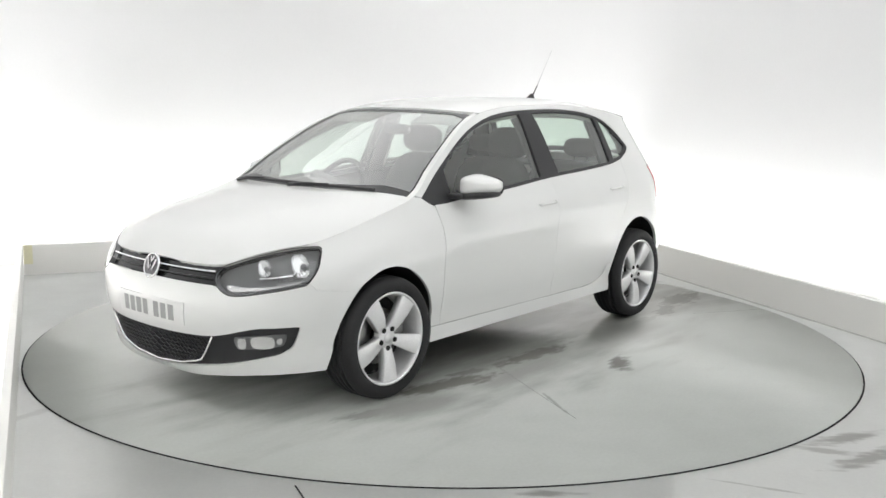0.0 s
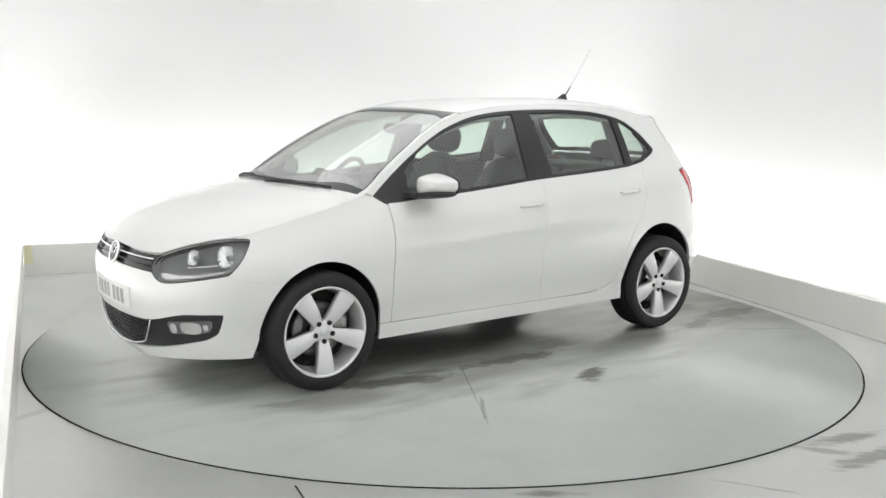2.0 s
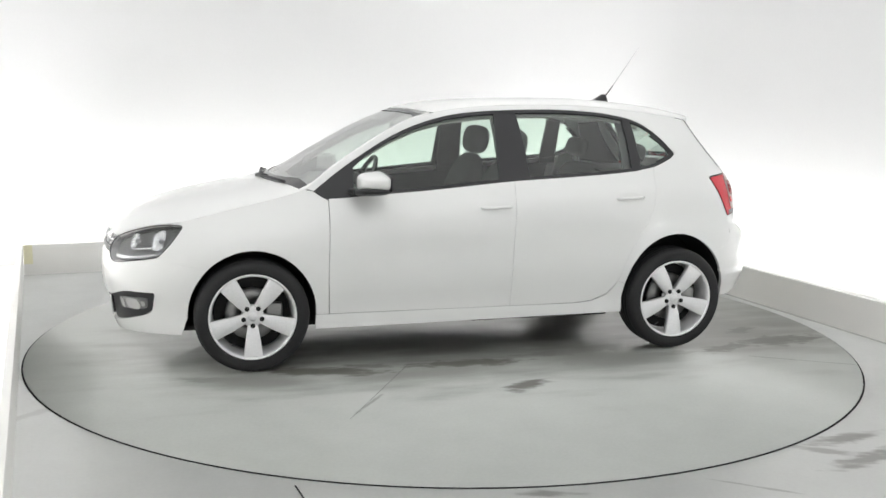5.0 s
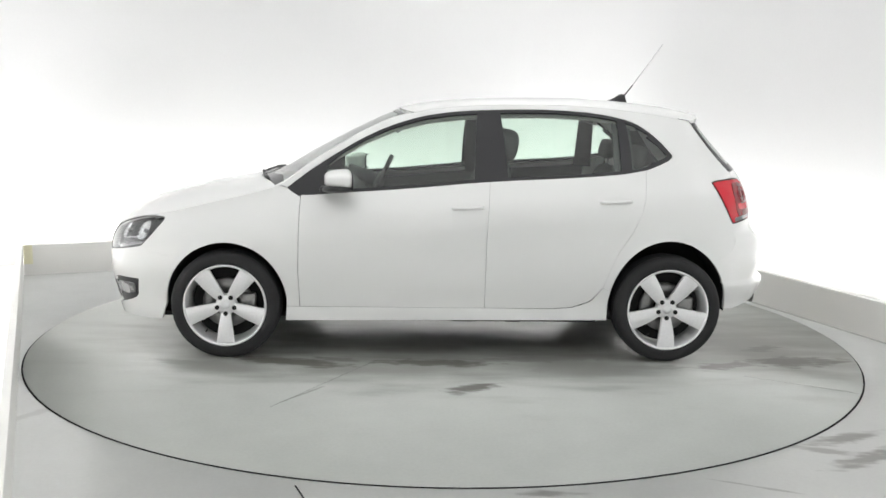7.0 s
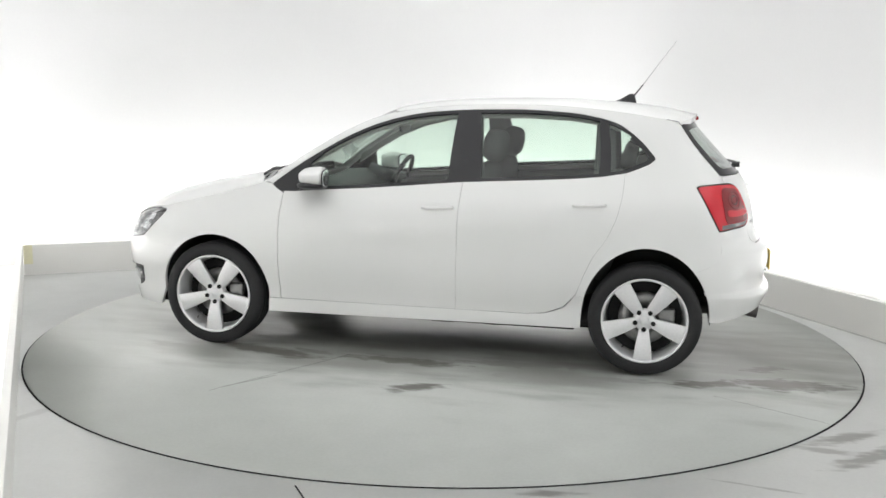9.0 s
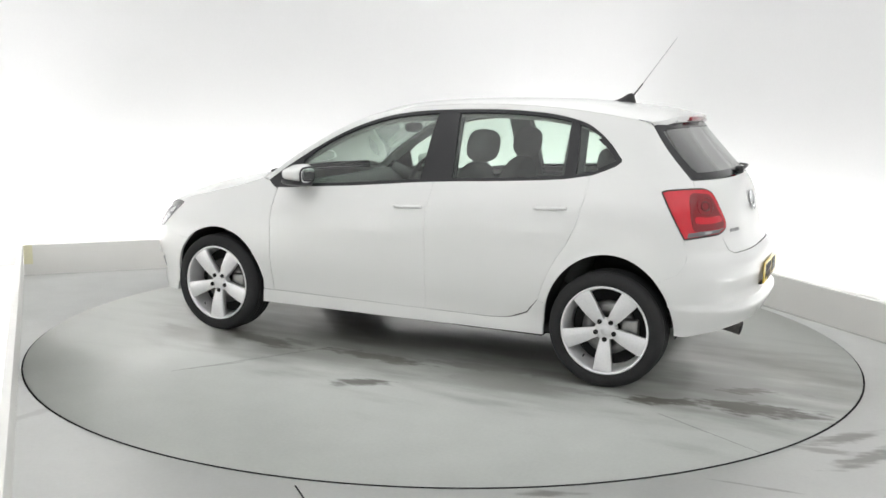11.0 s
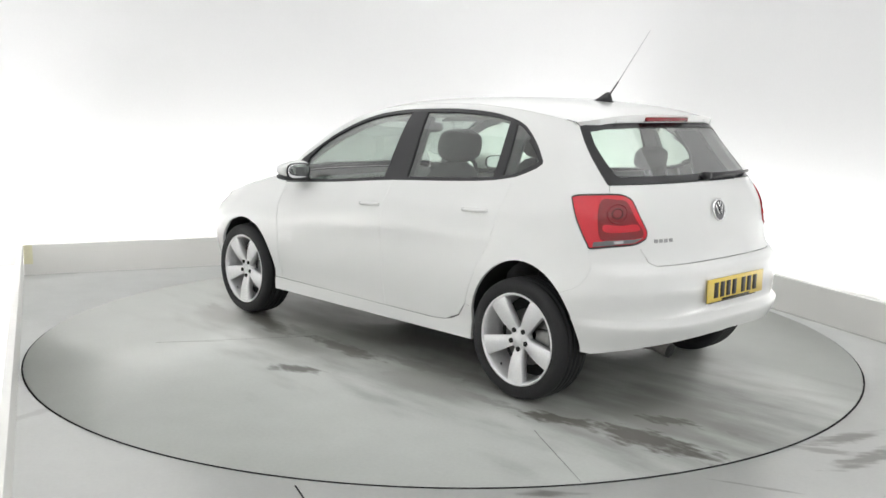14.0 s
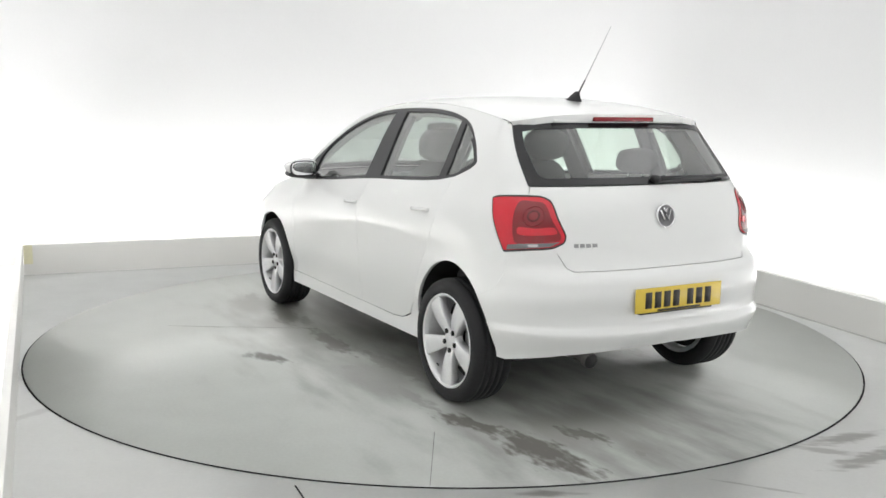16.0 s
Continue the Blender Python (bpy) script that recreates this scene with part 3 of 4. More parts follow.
    across("front_bumper", nose, skin, PAINT, car, step_=0.04)
    tail = [(-2.33, .708), (-2.15, .708), (-1.968, .708), (-1.938, .722), (-1.8975, .7875)] + stretch(TAIL_HOLE, 10, 14) + [(-1.5865, .717), (-1.50, .6165)]
    tail += REAR_ARCH(136, 180, 12) + [(-1.575, .298), (-1.70, .315), (-1.9, .338), (-2.15, .355), (-2.33, .36)]
    across("rear_bumper", tail, skin, PAINT, car, step_=0.016)
    # bonnet, roof
    rimpath = lambda xs, d=0.0: [(x, rim(x) - d) for x in xs]
    bonnet = [(1.972, 0.0)] + rimpath((1.968, 1.958, 1.945, 1.93, 1.91, 1.89, 1.86, 1.83, 1.80, 1.76, 1.72, 1.68, 1.64, 1.60, 1.55, 1.45, 1.35, 1.25, 1.15, 1.05, .965), 0.0015) + [(1.02, .56), (1.075, .42), (1.115, .25), (1.13, .1), (1.133, 0.0)]
    across("bonnet", bonnet, lid, PAINT, car)
    roof = [(.295, 0.0), (.29, .15), (.275, .30), (.25, .42), (.215, .505)] + rimpath((.19, .1, 0, -.15, -.3, -.5, -.7, -.9, -1.1, -1.25, -1.36), 0.003) + [(-1.405, .545), (-1.435, .49), (-1.46, .38), (-1.478, .2), (-1.482, 0.0)]
    across("roof", roof, lid, PAINT, car, lip=0.03)
    # windscreen pillars' inner strips are black edging under the screen
    screen_side = lambda xs, d: [(x, rim(x) - d) for x in xs]
    xs = (.985, .9, .8, .7, .6, .5, .4, .3, .235)
    screen = [(1.15, 0.0), (1.138, .2), (1.105, .38), (1.05, .52)] + screen_side(xs, 0.022) + [(.258, .44), (.28, .30), (.294, .15), (.298, 0.0)]
    across("windscreen", screen, lid, SCREEN, car, "green tinted laminated windscreen", off=-0.008, lip=0)
    band = [(.31, 0.0), (.306, .15), (.292, .30), (.268, .45)] + screen_side((.24, .3, .4, .5, .6, .7, .8, .9, .97), 0.020) + [(1.02, .56), (1.085, .40), (1.12, .2), (1.13, 0), (1.068, 0), (1.056, .2), (1.014, .38), (.955, .52)]
    band += screen_side((.93, .9, .8, .7, .6, .5, .4, .315), 0.042) + [(.297, .43), (.318, .30), (.332, .15), (.336, 0.0)]
    across("windscreen_edging", band, lid, GLOSSBLACK, car, "black printed edge of the windscreen", off=-0.005, lip=0)
    pillar = [(x, rim(x) - 0.001) for x in (.963, .9, .8, .7, .6, .5, .4, .3, .22)] + [(x, rim(x) - .028) for x in (.22, .3, .4, .5, .6, .7, .8, .9, .973)]
    both("windscreen_pillar", pillar, lid, PAINT, car, gap=0, lip=0.012)


def build_glazing(car):
    # black frames round the side windows, from pieces between the panes
    top = lambda a, b, n=12: [(a + (b - a) * i / n, GLASS_TOP(a + (b - a) * i / n)) for i in range(n + 1)]
    low = lambda a, b, n=12: [(a + (b - a) * i / n, GLASS_LOW(a + (b - a) * i / n)) for i in range(n + 1)]
    topin = lambda a, b, d, n=12: [(x, z - d) for x, z in top(a, b, n)]
    lowin = lambda a, b, d, n=12: [(x, z + d) for x, z in low(a, b, n)]
    both("window_frame_top", top(.86, -1.20, 30) + topin(-1.17, .80, .017, 30)[:-3] + [(.70, 1.06), (.80, .985)], skin, SEAL, car, "black window frame", off=-0.003, lip=0.012, gap=0)
    both("window_frame_low", low(.80, -1.20, 24) + lowin(-1.17, .76, .018, 24), skin, SEAL, car, "black window frame", off=-0.002, lip=0.012, gap=0)
    both("mirror_corner", [(.901, .952), (.86, .916), (.82, .914), (.70, .924), (.685, .955), (.68, 1.075), (.70, 1.095), (.777, 1.045), (.85, .992)], skin, BLACK, car, "black plastic mirror corner", off=-0.001, lip=0.012, gap=0)
    both("centre_pillar", [(-.155, GLASS_TOP(-.155) - .01), (-.145, 1.25), (-.14, 1.15), (-.135, GLASS_LOW(-.13)), (-.325, GLASS_LOW(-.325)), (-.315, 1.15), (-.30, 1.28), (-.285, GLASS_TOP(-.285) - .01)], skin, SEAL, car, "gloss black centre pillar", off=-0.004, lip=0.02, gap=0)
    both("rear_pillar_trim", [(-.945, GLASS_TOP(-.945) - .01), (-.955, 1.25), (-.96, 1.15), (-.96, GLASS_LOW(-.96)), (-1.02, GLASS_LOW(-1.02)), (-1.02, 1.15), (-1.01, 1.25), (-.995, GLASS_TOP(-.995) - .01)], skin, SEAL, car, "black window divider", off=-0.004, lip=0.02, gap=0)
    both("quarter_frame", [(-1.14, 1.275), (-1.195, 1.227), (-1.25, 1.163), (-1.248, 1.148), (-1.222, 1.127), (-1.15, 1.096), (-1.13, 1.115), (-1.2, 1.145), (-1.218, 1.162), (-1.17, 1.215), (-1.11, 1.26)], skin, SEAL, car, "black rubber quarter window frame", off=-0.003, lip=0.012, gap=0)
    front = top(.74, -.18, 14) + low(-.18, .70, 8)
    for pane in both("front_door_window", inset(front, .012), skin, GLASS, car, "green tinted side window", off=-0.012, lip=0, gap=0):
        pane.visible_shadow = False
    rear = top(-.265, -.975, 10) + low(-.985, -.29, 8)
    for pane in both("rear_door_window", inset(rear, .012), skin, GLASS, car, "green tinted side window", off=-0.012, lip=0, gap=0):
        pane.visible_shadow = False
    for pane in both("quarter_window", inset(top(-.975, -1.24, 8) + low(-1.24, -.985, 8), .012), skin, GLASS, car, "small green tinted quarter window", off=-0.010, lip=0, gap=0):
        pane.visible_shadow = False
    # tailgate and its window
    gate = [(-2.33, .7115), (-2.15, .7115), (-1.970, .7115), (-1.941, .725), (-1.899, .789)] + stretch(TAIL_HOLE, 4, 10)[::-1] + [(-1.700, 1.0365), (-1.704, 1.068), (-1.85, 1.071), (-2.1, 1.072), (-2.33, 1.072)]
    tailgate = across("tailgate", gate, skin, PAINT, car)
    glass = [(-1.703, 1.074), (-1.85, 1.077), (-2.1, 1.079), (-2.33, 1.079), (-2.33, 1.352), (-2.1, 1.352), (-1.8, 1.348), (-1.56, 1.342), (-1.509, 1.336), (-1.55, 1.275), (-1.605, 1.20), (-1.66, 1.125)]
    pane = across("rear_window", glass, skin, TAILGLASS, car, "green tinted rear window", off=-0.006, lip=0, step_=0.04)
    pane.visible_shadow = False
    ring = [(-2.33, 1.079), (-2.1, 1.079), (-1.85, 1.077), (-1.703, 1.074), (-1.66, 1.125), (-1.605, 1.20), (-1.55, 1.275), (-1.509, 1.336), (-1.6, 1.343), (-1.8, 1.348), (-2.1, 1.352), (-2.33, 1.352), (-2.33, 1.328), (-2.1, 1.328), (-1.8, 1.322), (-1.64, 1.31), (-1.66, 1.255), (-1.715, 1.185), (-1.77, 1.12), (-1.80, 1.108), (-2.1, 1.110), (-2.33, 1.110)]
    across("rear_window_edging", ring, skin, GLOSSBLACK, car, "black printed edge of the rear window", off=-0.003, lip=0, step_=0.04)
    # third brake lamp in the spoiler's edge
    bm = box(-1.487, -1.455, -.185, .185, 1.357, 1.379, .006)
    part("high_brake_lamp", bm, DEEPRED, car, "dark red high brake lamp strip")
    bm = box(-1.462, -1.36, -.40, .40, 1.350, 1.366, .006)
    part("spoiler_underside", bm, PAINT, car)
    # side fins of the spoiler, black strips beside the rear window
    both("rear_window_fin", [(-1.500, 1.338), (-1.512, 1.332), (-1.706, 1.072), (-1.690, 1.072), (-1.60, 1.195)], skin, SEAL, car, "thin black seal", off=0.001, lip=0.004, gap=0)
    for s in (1, -1):
        flip = Vector((1, s, 1))
        seam = [(Vector(lid(x, rim(x) - .006)) + Vector((0, 0, .0005))) * flip for x in (-1.30, -1.33, -1.36)] + [(Vector(skin(-1.505, 1.338)) + Vector((-.001, .001, 0))) * flip]
        part("tailgate_seam", tube(seam, .0018, None, 6), PIT, car, "dark seam beside the roof spoiler")
    # rear wiper
    bm = bmesh.new()
    p = Vector(skin(-2.33, 1.10)) + Vector((-.03, 0, 0))
    q = Vector(skin(-1.86, 1.10)) * Vector((1, -1, 1)) + Vector((-.02, 0, 0))
    tube([p, p.lerp(q, .3) + Vector((-.022, 0, .004)), p.lerp(q, .7) + Vector((-.035, 0, 0.002)), q], 0.011, bm, 8, 0.6)
    tube([p + Vector((.03, 0, 0)), p + Vector((-.012, 0, 0))], 0.017, bm, 14)
    part("rear_wiper", bm, BLACK, car, "black rear wiper arm and blade")
    # front wipers on the black scuttle
    cowl = [(1.145, 0.0), (1.128, .25), (1.085, .42), (1.03, .56), (.985, .62), (.96, .56), (1.03, .40), (1.075, .2), (1.085, 0.0)]
    across("scuttle", cowl, lid, BLACK, car, "black plastic scuttle", off=-0.014, lip=0.01)
    for y0, y1, dx in ((-.56, .02, .0), (-.02, .52, .0)):
        bm = bmesh.new()
        path = []
        for i in range(7):
            y = y0 + (y1 - y0) * i / 6
            x = 1.128 - .24 * abs(y) ** 1.7 - .02 * i / 6
            path.append(Vector(lid(x, y)) + Vector((.004, 0, .008)))
        tube(path, 0.008, bm, 6)
        tube([path[0] + Vector((.012, 0, -.006)), path[1] + Vector((.008, 0, .006)), path[3] + Vector((0, 0, .009))], 0.009, bm, 6, 0.6)
        part("wiper", bm, BLACK, car, "black windscreen wiper")
    return tailgate


def roundel(parent, place, tilt, r, name="badge"):
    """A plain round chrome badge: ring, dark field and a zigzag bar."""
    m = Matrix.Translation(place) @ tilt
    bm = lathe([(r * .87, .0), (r * .87, .008), (r * .93, .011), (r, .008), (r, 0)], 32)
    bm.transform(m)
    b = part(name, bm, CHROME, parent, "round chrome badge")
    bm = lathe([(0.0005, .003), (r * .89, .003)], 32)
    bm.transform(m)
    part("field", bm, BEZEL, b)
    bm = bmesh.new()
    for path in (((-.55, .52), (-.2, -.35), (.0, .12), (.2, -.35), (.55, .52)), ((-.2, .72), (0, .25), (.2, .72))):
        tube([Vector((x * r, .007, z * r)) for x, z in path], r * .09, bm, 6)
    bm.transform(m)
    part("emblem", bm, CHROME, b)
    return b


def number_plate(car, name, place, tilt, mat, ink, label):
    """A plate with plain bars where its characters stand."""
    m = Matrix.Translation(place) @ tilt
    bm = box(-.26, .26, 0, .006, -.056, .056, .002)
    bm.transform(m)
    p = part(name, bm, mat, car, label)
    for k, x in enumerate((.185, .13, .075, .02, -.065, -.12, -.175)):
        bm = box(x - .019, x + .019, .0055, .0075, -.037, .037)
        bm.transform(m)
        part("bar", bm, ink, p)
    if mat is YELLOW:
        bm = box(-.13, .13, .0055, .0068, -.054, -.044)
        bm.transform(m)
        part("footer", bm, ink, p)
    return p


def build_lamps(car, tailgate):
    for s in (1, -1):
        flip = Vector((1, s, 1))
        lamp = part("headlight", panel(HEAD_LAMP, skin, -0.040, 0, 0.04, s, 0.002), BEZEL, car, "smoked headlight with clear lens and twin reflectors")
        part("headlight_rim", panel(HEAD_LAMP, skin, -0.001, 0.0, 0.04, s, 0.001), LENS, lamp, "clear headlight lens")
        bm = bmesh.new()
        tube([Vector(skin(u, v)) * flip for u, v in HEAD_LAMP] + [Vector(skin(*HEAD_LAMP[0])) * flip], 0.0022, bm, 6)
        wallband = bmesh.new()
        rowa = [wallband.verts.new((Vector(skin(u, v)) + Vector((-.002, -.001, 0))) * flip) for u, v in HEAD_LAMP]
        rowb = [wallband.verts.new((Vector(skin(u, v)) + Vector((-.050, -.030, 0))) * flip) for u, v in HEAD_LAMP]
        for i in range(len(rowa)):
            j = (i + 1) % len(rowa)
            wallband.faces.new((rowa[i], rowa[j], rowb[j], rowb[i]))
        part("lamp_wall", wallband, LAMPGREY, lamp)
        part("gasket", bm, BLACK, lamp)
        # two fluted bowls, each with a dark bulb cap, joined by a bright web
        for u, v, rw, rh in ((1.690, .700, .044, .050), (1.868, .690, .032, .036)):
            bowl = bmesh.new()
            rings = []
            for k, d in ((1.0, -.010), (.86, -.020), (.62, -.029), (.34, -.034), (.10, -.036)):
                ring = []
                for i in range(28):
                    a = 2 * math.pi * i / 28
                    q = k * (1.0 if i % 2 else .94)
                    e = 1.35
                    c, w = math.cos(a), math.sin(a)
                    n = (abs(c) ** (2 * e) + abs(w) ** (2 * e)) ** (-1 / (2 * e))
                    p, tip = Vector(skin(u + rw * q * c * n, v + rh * q * w * n)), Vector(skin(u, v))
                    inwards = Vector((tip.x - .2, 0, tip.z)) - tip
                    ring.append(bowl.verts.new((p + inwards.normalized() * -d) * flip))
                rings.append(ring)
            for g, h in zip(rings, rings[1:]):
                for i in range(28):
                    bowl.faces.new((g[i], g[(i + 1) % 28], h[(i + 1) % 28], h[i]))
            bowl.faces.new(rings[-1])
            part("reflector", bowl, REFLECTOR, lamp, "fluted chrome reflector bowl", smooth=False)
            bm = blob((.015, .015, .013), 2.4, 14, 8)
            bm.transform(Matrix.Translation((Vector(skin(u, v - .004)) + Vector((-.020, -.010, 0))) * flip))
            part("bulb", bm, LAMPGREY, lamp, "grey bulb cap")
        web = [(1.735, .664), (1.83, .655), (1.90, .650), (1.90, .656), (1.83, .662), (1.735, .672)]
        part("lamp_web", panel(web, skin, -0.016, 0.012, 0.05, s), REFLECTOR, lamp)
        shelf = [(1.60, .728), (1.62, .690), (1.66, .642), (1.80, .622), (1.82, .634), (1.70, .646), (1.655, .69), (1.625, .735)]
        part("lamp_shelf", panel(spline(shelf), skin, -0.030, 0.02, 0.05, s), LAMPGREY, lamp)
        strip = [(1.70, .631), (1.86, .606), (2.00, .588), (2.045, .594), (2.050, .618), (1.95, .612), (1.80, .623), (1.70, .641)]
        part("light_strip", panel(spline(strip), skin, -0.022, 0.03, 0.05, s), CLEARLAMP, lamp, "chrome strip along the lamp's foot")
        # fog lamp in the intake
        fog = [(1.757, .392), (1.995, .374), (2.012, .36), (2.0, .322), (1.98, .316), (1.785, .333), (1.757, .352)]
        f = part("fog_lamp", panel(spline(fog), skin, -0.010, 0.02, 0.04, s), BEZEL, car, "oblong fog lamp in black surround")
        for c, rw, rh in ((1.868, .060, .030), (1.972, .020, .026), (1.785, .014, .014)):
            oval = [(c + rw * math.copysign(abs(math.cos(a)) ** .7, math.cos(a)), .354 - (c - 1.868) * .08 + rh * math.copysign(abs(math.sin(a)) ** .7, math.sin(a))) for a in [2 * math.pi * i / 24 for i in range(24)]]
            part("fog_reflector", panel(oval, skin, -0.005, 0.01, 0.03, s), CLEARLAMP, f, "bright fog lamp glass")
        # tail lamp
        t = part("tail_light", panel(TAIL_LAMP, skin, 0.004, 0.025, 0.04, s, 0.008), RED, car, "red tail light cluster")
        part("tail_light_gasket", panel(TAIL_LAMP, skin, 0.0005, 0.02, 0.05, s, 0.0005), BLACK, t)
        # a deep red field towards the tailgate, with a round lamp and a bright band set in it
        field = [(-1.640, 1.000), (-1.74, 1.006), (-1.81, .995), (-1.865, .93), (-1.915, .866), (-1.905, .840), (-1.72, .828), (-1.655, .832), (-1.635, .90)]
        part("brake_segment", panel(spline(field), skin, 0.006, 0.004, 0.04, s), DEEPRED, t, "deeper red brake lamp field")
        turns = [2 * math.pi * i / 28 for i in range(29)]
        for k, (rw, rh, thick) in enumerate(((.064, .042, .0042), (.034, .022, .0032))):
            bm = tube([(Vector(skin(-1.755 + rw * math.cos(a), .948 + rh * math.sin(a))) + Vector((-.004, .004, 0))) * flip for a in turns], thick, None, 8)
            part("lamp_ring", bm, DARKRED if k else DEEPRED, t)
        part("lamp_band", panel(spline([(-1.672, .897), (-1.77, .893), (-1.872, .899), (-1.893, .872), (-1.77, .862), (-1.672, .866)]), skin, 0.008, 0.003, 0.04, s), RED, t, "brighter red lamp band")
        part("reverse_lamp", panel([(-1.605, .797), (-1.72, .806), (-1.86, .816), (-1.915, .838), (-1.86, .832), (-1.70, .826), (-1.61, .818)], skin, 0.0065, 0.004, 0.04, s), BEZEL, t, "smoked reversing lamp strip")
        part("reverse_glass", panel([(-1.735, .812), (-1.79, .815), (-1.79, .826), (-1.735, .823)], skin, 0.0075, 0.003, 0.04, s), CLEARLAMP, t, "bright spot of the reversing lamp")
    # grille
    grille = [(2.4, .690), (2.25, .692), (2.063, .694), (2.10, .66), (2.115, .64), (2.108, .612), (2.25, .614), (2.4, .615)]
    g = across("grille", grille, skin, GLOSSBLACK, car, "gloss black grille with chrome blades", off=-0.02, lip=0)
    for z in (.640, .668):
        bm = bmesh.new()
        for s in (1, -1):
            tube([Vector(skin(2.4 - .29 * i / 8, z)) * Vector((1, s, 1)) + Vector((.0, 0, 0)) for i in range(9)], .0042 if z > .65 else .003, bm, 6)
        part("blade", bm, CHROME if z > .65 else BLACK, g)
    roundel(car, Vector((FRONT(.652) + .002, 0, .652)), Matrix.Rotation(radians(-90), 4, "Z") @ Matrix.Rotation(radians(16), 4, "X"), .060, "front_badge")
    # lower intake with mesh
    low = across("lower_intake", INTAKE, skin, BLACK, car, "black plastic lower intake with mesh", off=-0.016, lip=0, step_=0.04)
    bm = bmesh.new()
    foot = curve([(2.112, .37), (2.135, .33), (2.165, .285), (2.19, .25), (2.22, .236), (2.3, .212), (2.4, .196)])
    for s in (1, -1):
        flip = Vector((1, s, 1))
        for k in range(8):
            path = []
            for i in range(25):
                u = 2.4 - .27 * i / 24
                z = .356 - .158 * (k + .5) / 8 + (.006 if i % 2 else -.006) * (1 if k % 2 else -1)
                if z < foot(u) + .004:
                    break
                path.append((Vector(skin(u, z)) + Vector((-.010, 0, 0))) * flip)
            if len(path) > 1:
                tube(path, .0036, bm, 5)
    part("mesh", bm, GLOSSBLACK, low, "black honeycomb mesh")
    bm = bmesh.new()
    path = [(2.4, .196), (2.3, .212), (2.22, .236), (2.19, .250), (2.165, .285), (2.135, .33), (2.112, .370)]
    whole = [Vector(skin(u, v)) * Vector((1, -1, 1)) for u, v in path[::-1]] + [Vector(skin(u, v)) for u, v in path[1:]]
    tube([p + Vector((.001, 0, 0)) for p in whole], .0052, bm, 6)
    part("chrome_line", bm, CHROME, low, "thin chrome line round the intake")
    # the front plate follows the bumper's curve
    def round_at(y):
        return SF + LF * math.acos(min(1, (abs(y) / width(1.98, .457)) ** (NF / 2))) / (math.pi / 2)

    plate = across("front_plate", [(2.4, .513), (2.33, .513), (round_at(.26), .513), (round_at(.26), .402), (2.33, .402), (2.4, .402)], skin, WHITEPLATE, car, "white number plate with plain grey bars", off=.005, lip=.006)
    for x in (-.185, -.13, -.075, -.02, .065, .12, .175):
        u0, u1 = round_at(abs(x) - .019), round_at(abs(x) + .019)
        part("bar", panel([(u0, .494), (u1, .494), (u1, .421), (u0, .421)], skin, .0065, .001, .05, 1 if x > 0 else -1), GREYINK, plate)
    back = Matrix.Rotation(radians(90), 4, "Z")
    number_plate(car, "rear_plate", Vector((REAR(.575) - .006, 0, .575)), back, YELLOW, INK, "yellow number plate with plain dark bars")
    p = part("plate_lip", box(REAR(.51) - .012, REAR(.51) + .02, -.22, .22, .508, .517, .002), BLACK, car)
    roundel(tailgate, Vector((REAR(.935) - .004, 0, .935)), Matrix.Rotation(radians(90), 4, "Z") @ Matrix.Rotation(radians(10), 4, "X"), .055)
    for k in range(4):
        u = -1.985 - .030 * k
        bm = panel([(u, .812), (u - .022, .812), (u - .022, .828), (u, .828)], skin, .002, .003, .05, 1)
        part("model_letter", bm, GREYINK, tailgate, "small chrome model lettering as plain bars")


def build_mirrors(car):
    for s in (1, -1):
        arm = box(.625, .715, .70, .83, .940, .966, .010)
        for v in arm.verts:
            v.co.y *= s
        holder = part("door_mirror", arm, BLACK, car, "white door mirror with black foot")
        # the cap: a wedge that narrows forwards, its lower edge rising outwards
        bm = blob((.076, .118, .058), 3.2, 36, 20)
        for v in bm.verts:
            k, w = (v.co.x + .076) / .152, v.co.y / .118
            v.co.y *= 1 - .26 * k
            v.co.z *= (1 - .34 * k) * ((1 - .50 * max(0, w + .25) / 1.25) if v.co.z > 0 else (1 - .15 * max(0, w)))
            v.co.z += .012 * (1 - w) * (1 if v.co.z < 0 else 0) * -1
            v.co.x -= .14 * v.co.y
            v.co = Vector((.606 + v.co.x, s * (.866 + v.co.y), 1.016 + v.co.z))
        part("housing", bm, PAINT, holder, "white painted mirror cover")
        bm = blob((.082, .112, .020), 3.0, 28, 10)
        for v in bm.verts:
            k, w = (v.co.x + .082) / .164, v.co.y / .112
            v.co.y *= 1 - .22 * k
            v.co = Vector((.612 + v.co.x - .14 * v.co.y, s * (.862 + v.co.y), .958 + .012 * w + v.co.z))
        part("base", bm, BLACK, holder, "black lower half of the mirror")
        bm = blob((.006, .094, .050), 3.4, 20, 10)
        for v in bm.verts:
            v.co = Vector((.533 + v.co.x - .12 * v.co.y, s * (.866 + v.co.y), 1.005 + v.co.z))
        f = part("mirror_rim", bm, BLACK, holder)
        bm = blob((.004, .084, .042), 3.4, 20, 10)
        for v in bm.verts:
            v.co = Vector((.529 + v.co.x - .12 * v.co.y, s * (.866 + v.co.y), 1.006 + v.co.z))
        part("mirror_glass", bm, MIRROR, holder, "mirror glass")


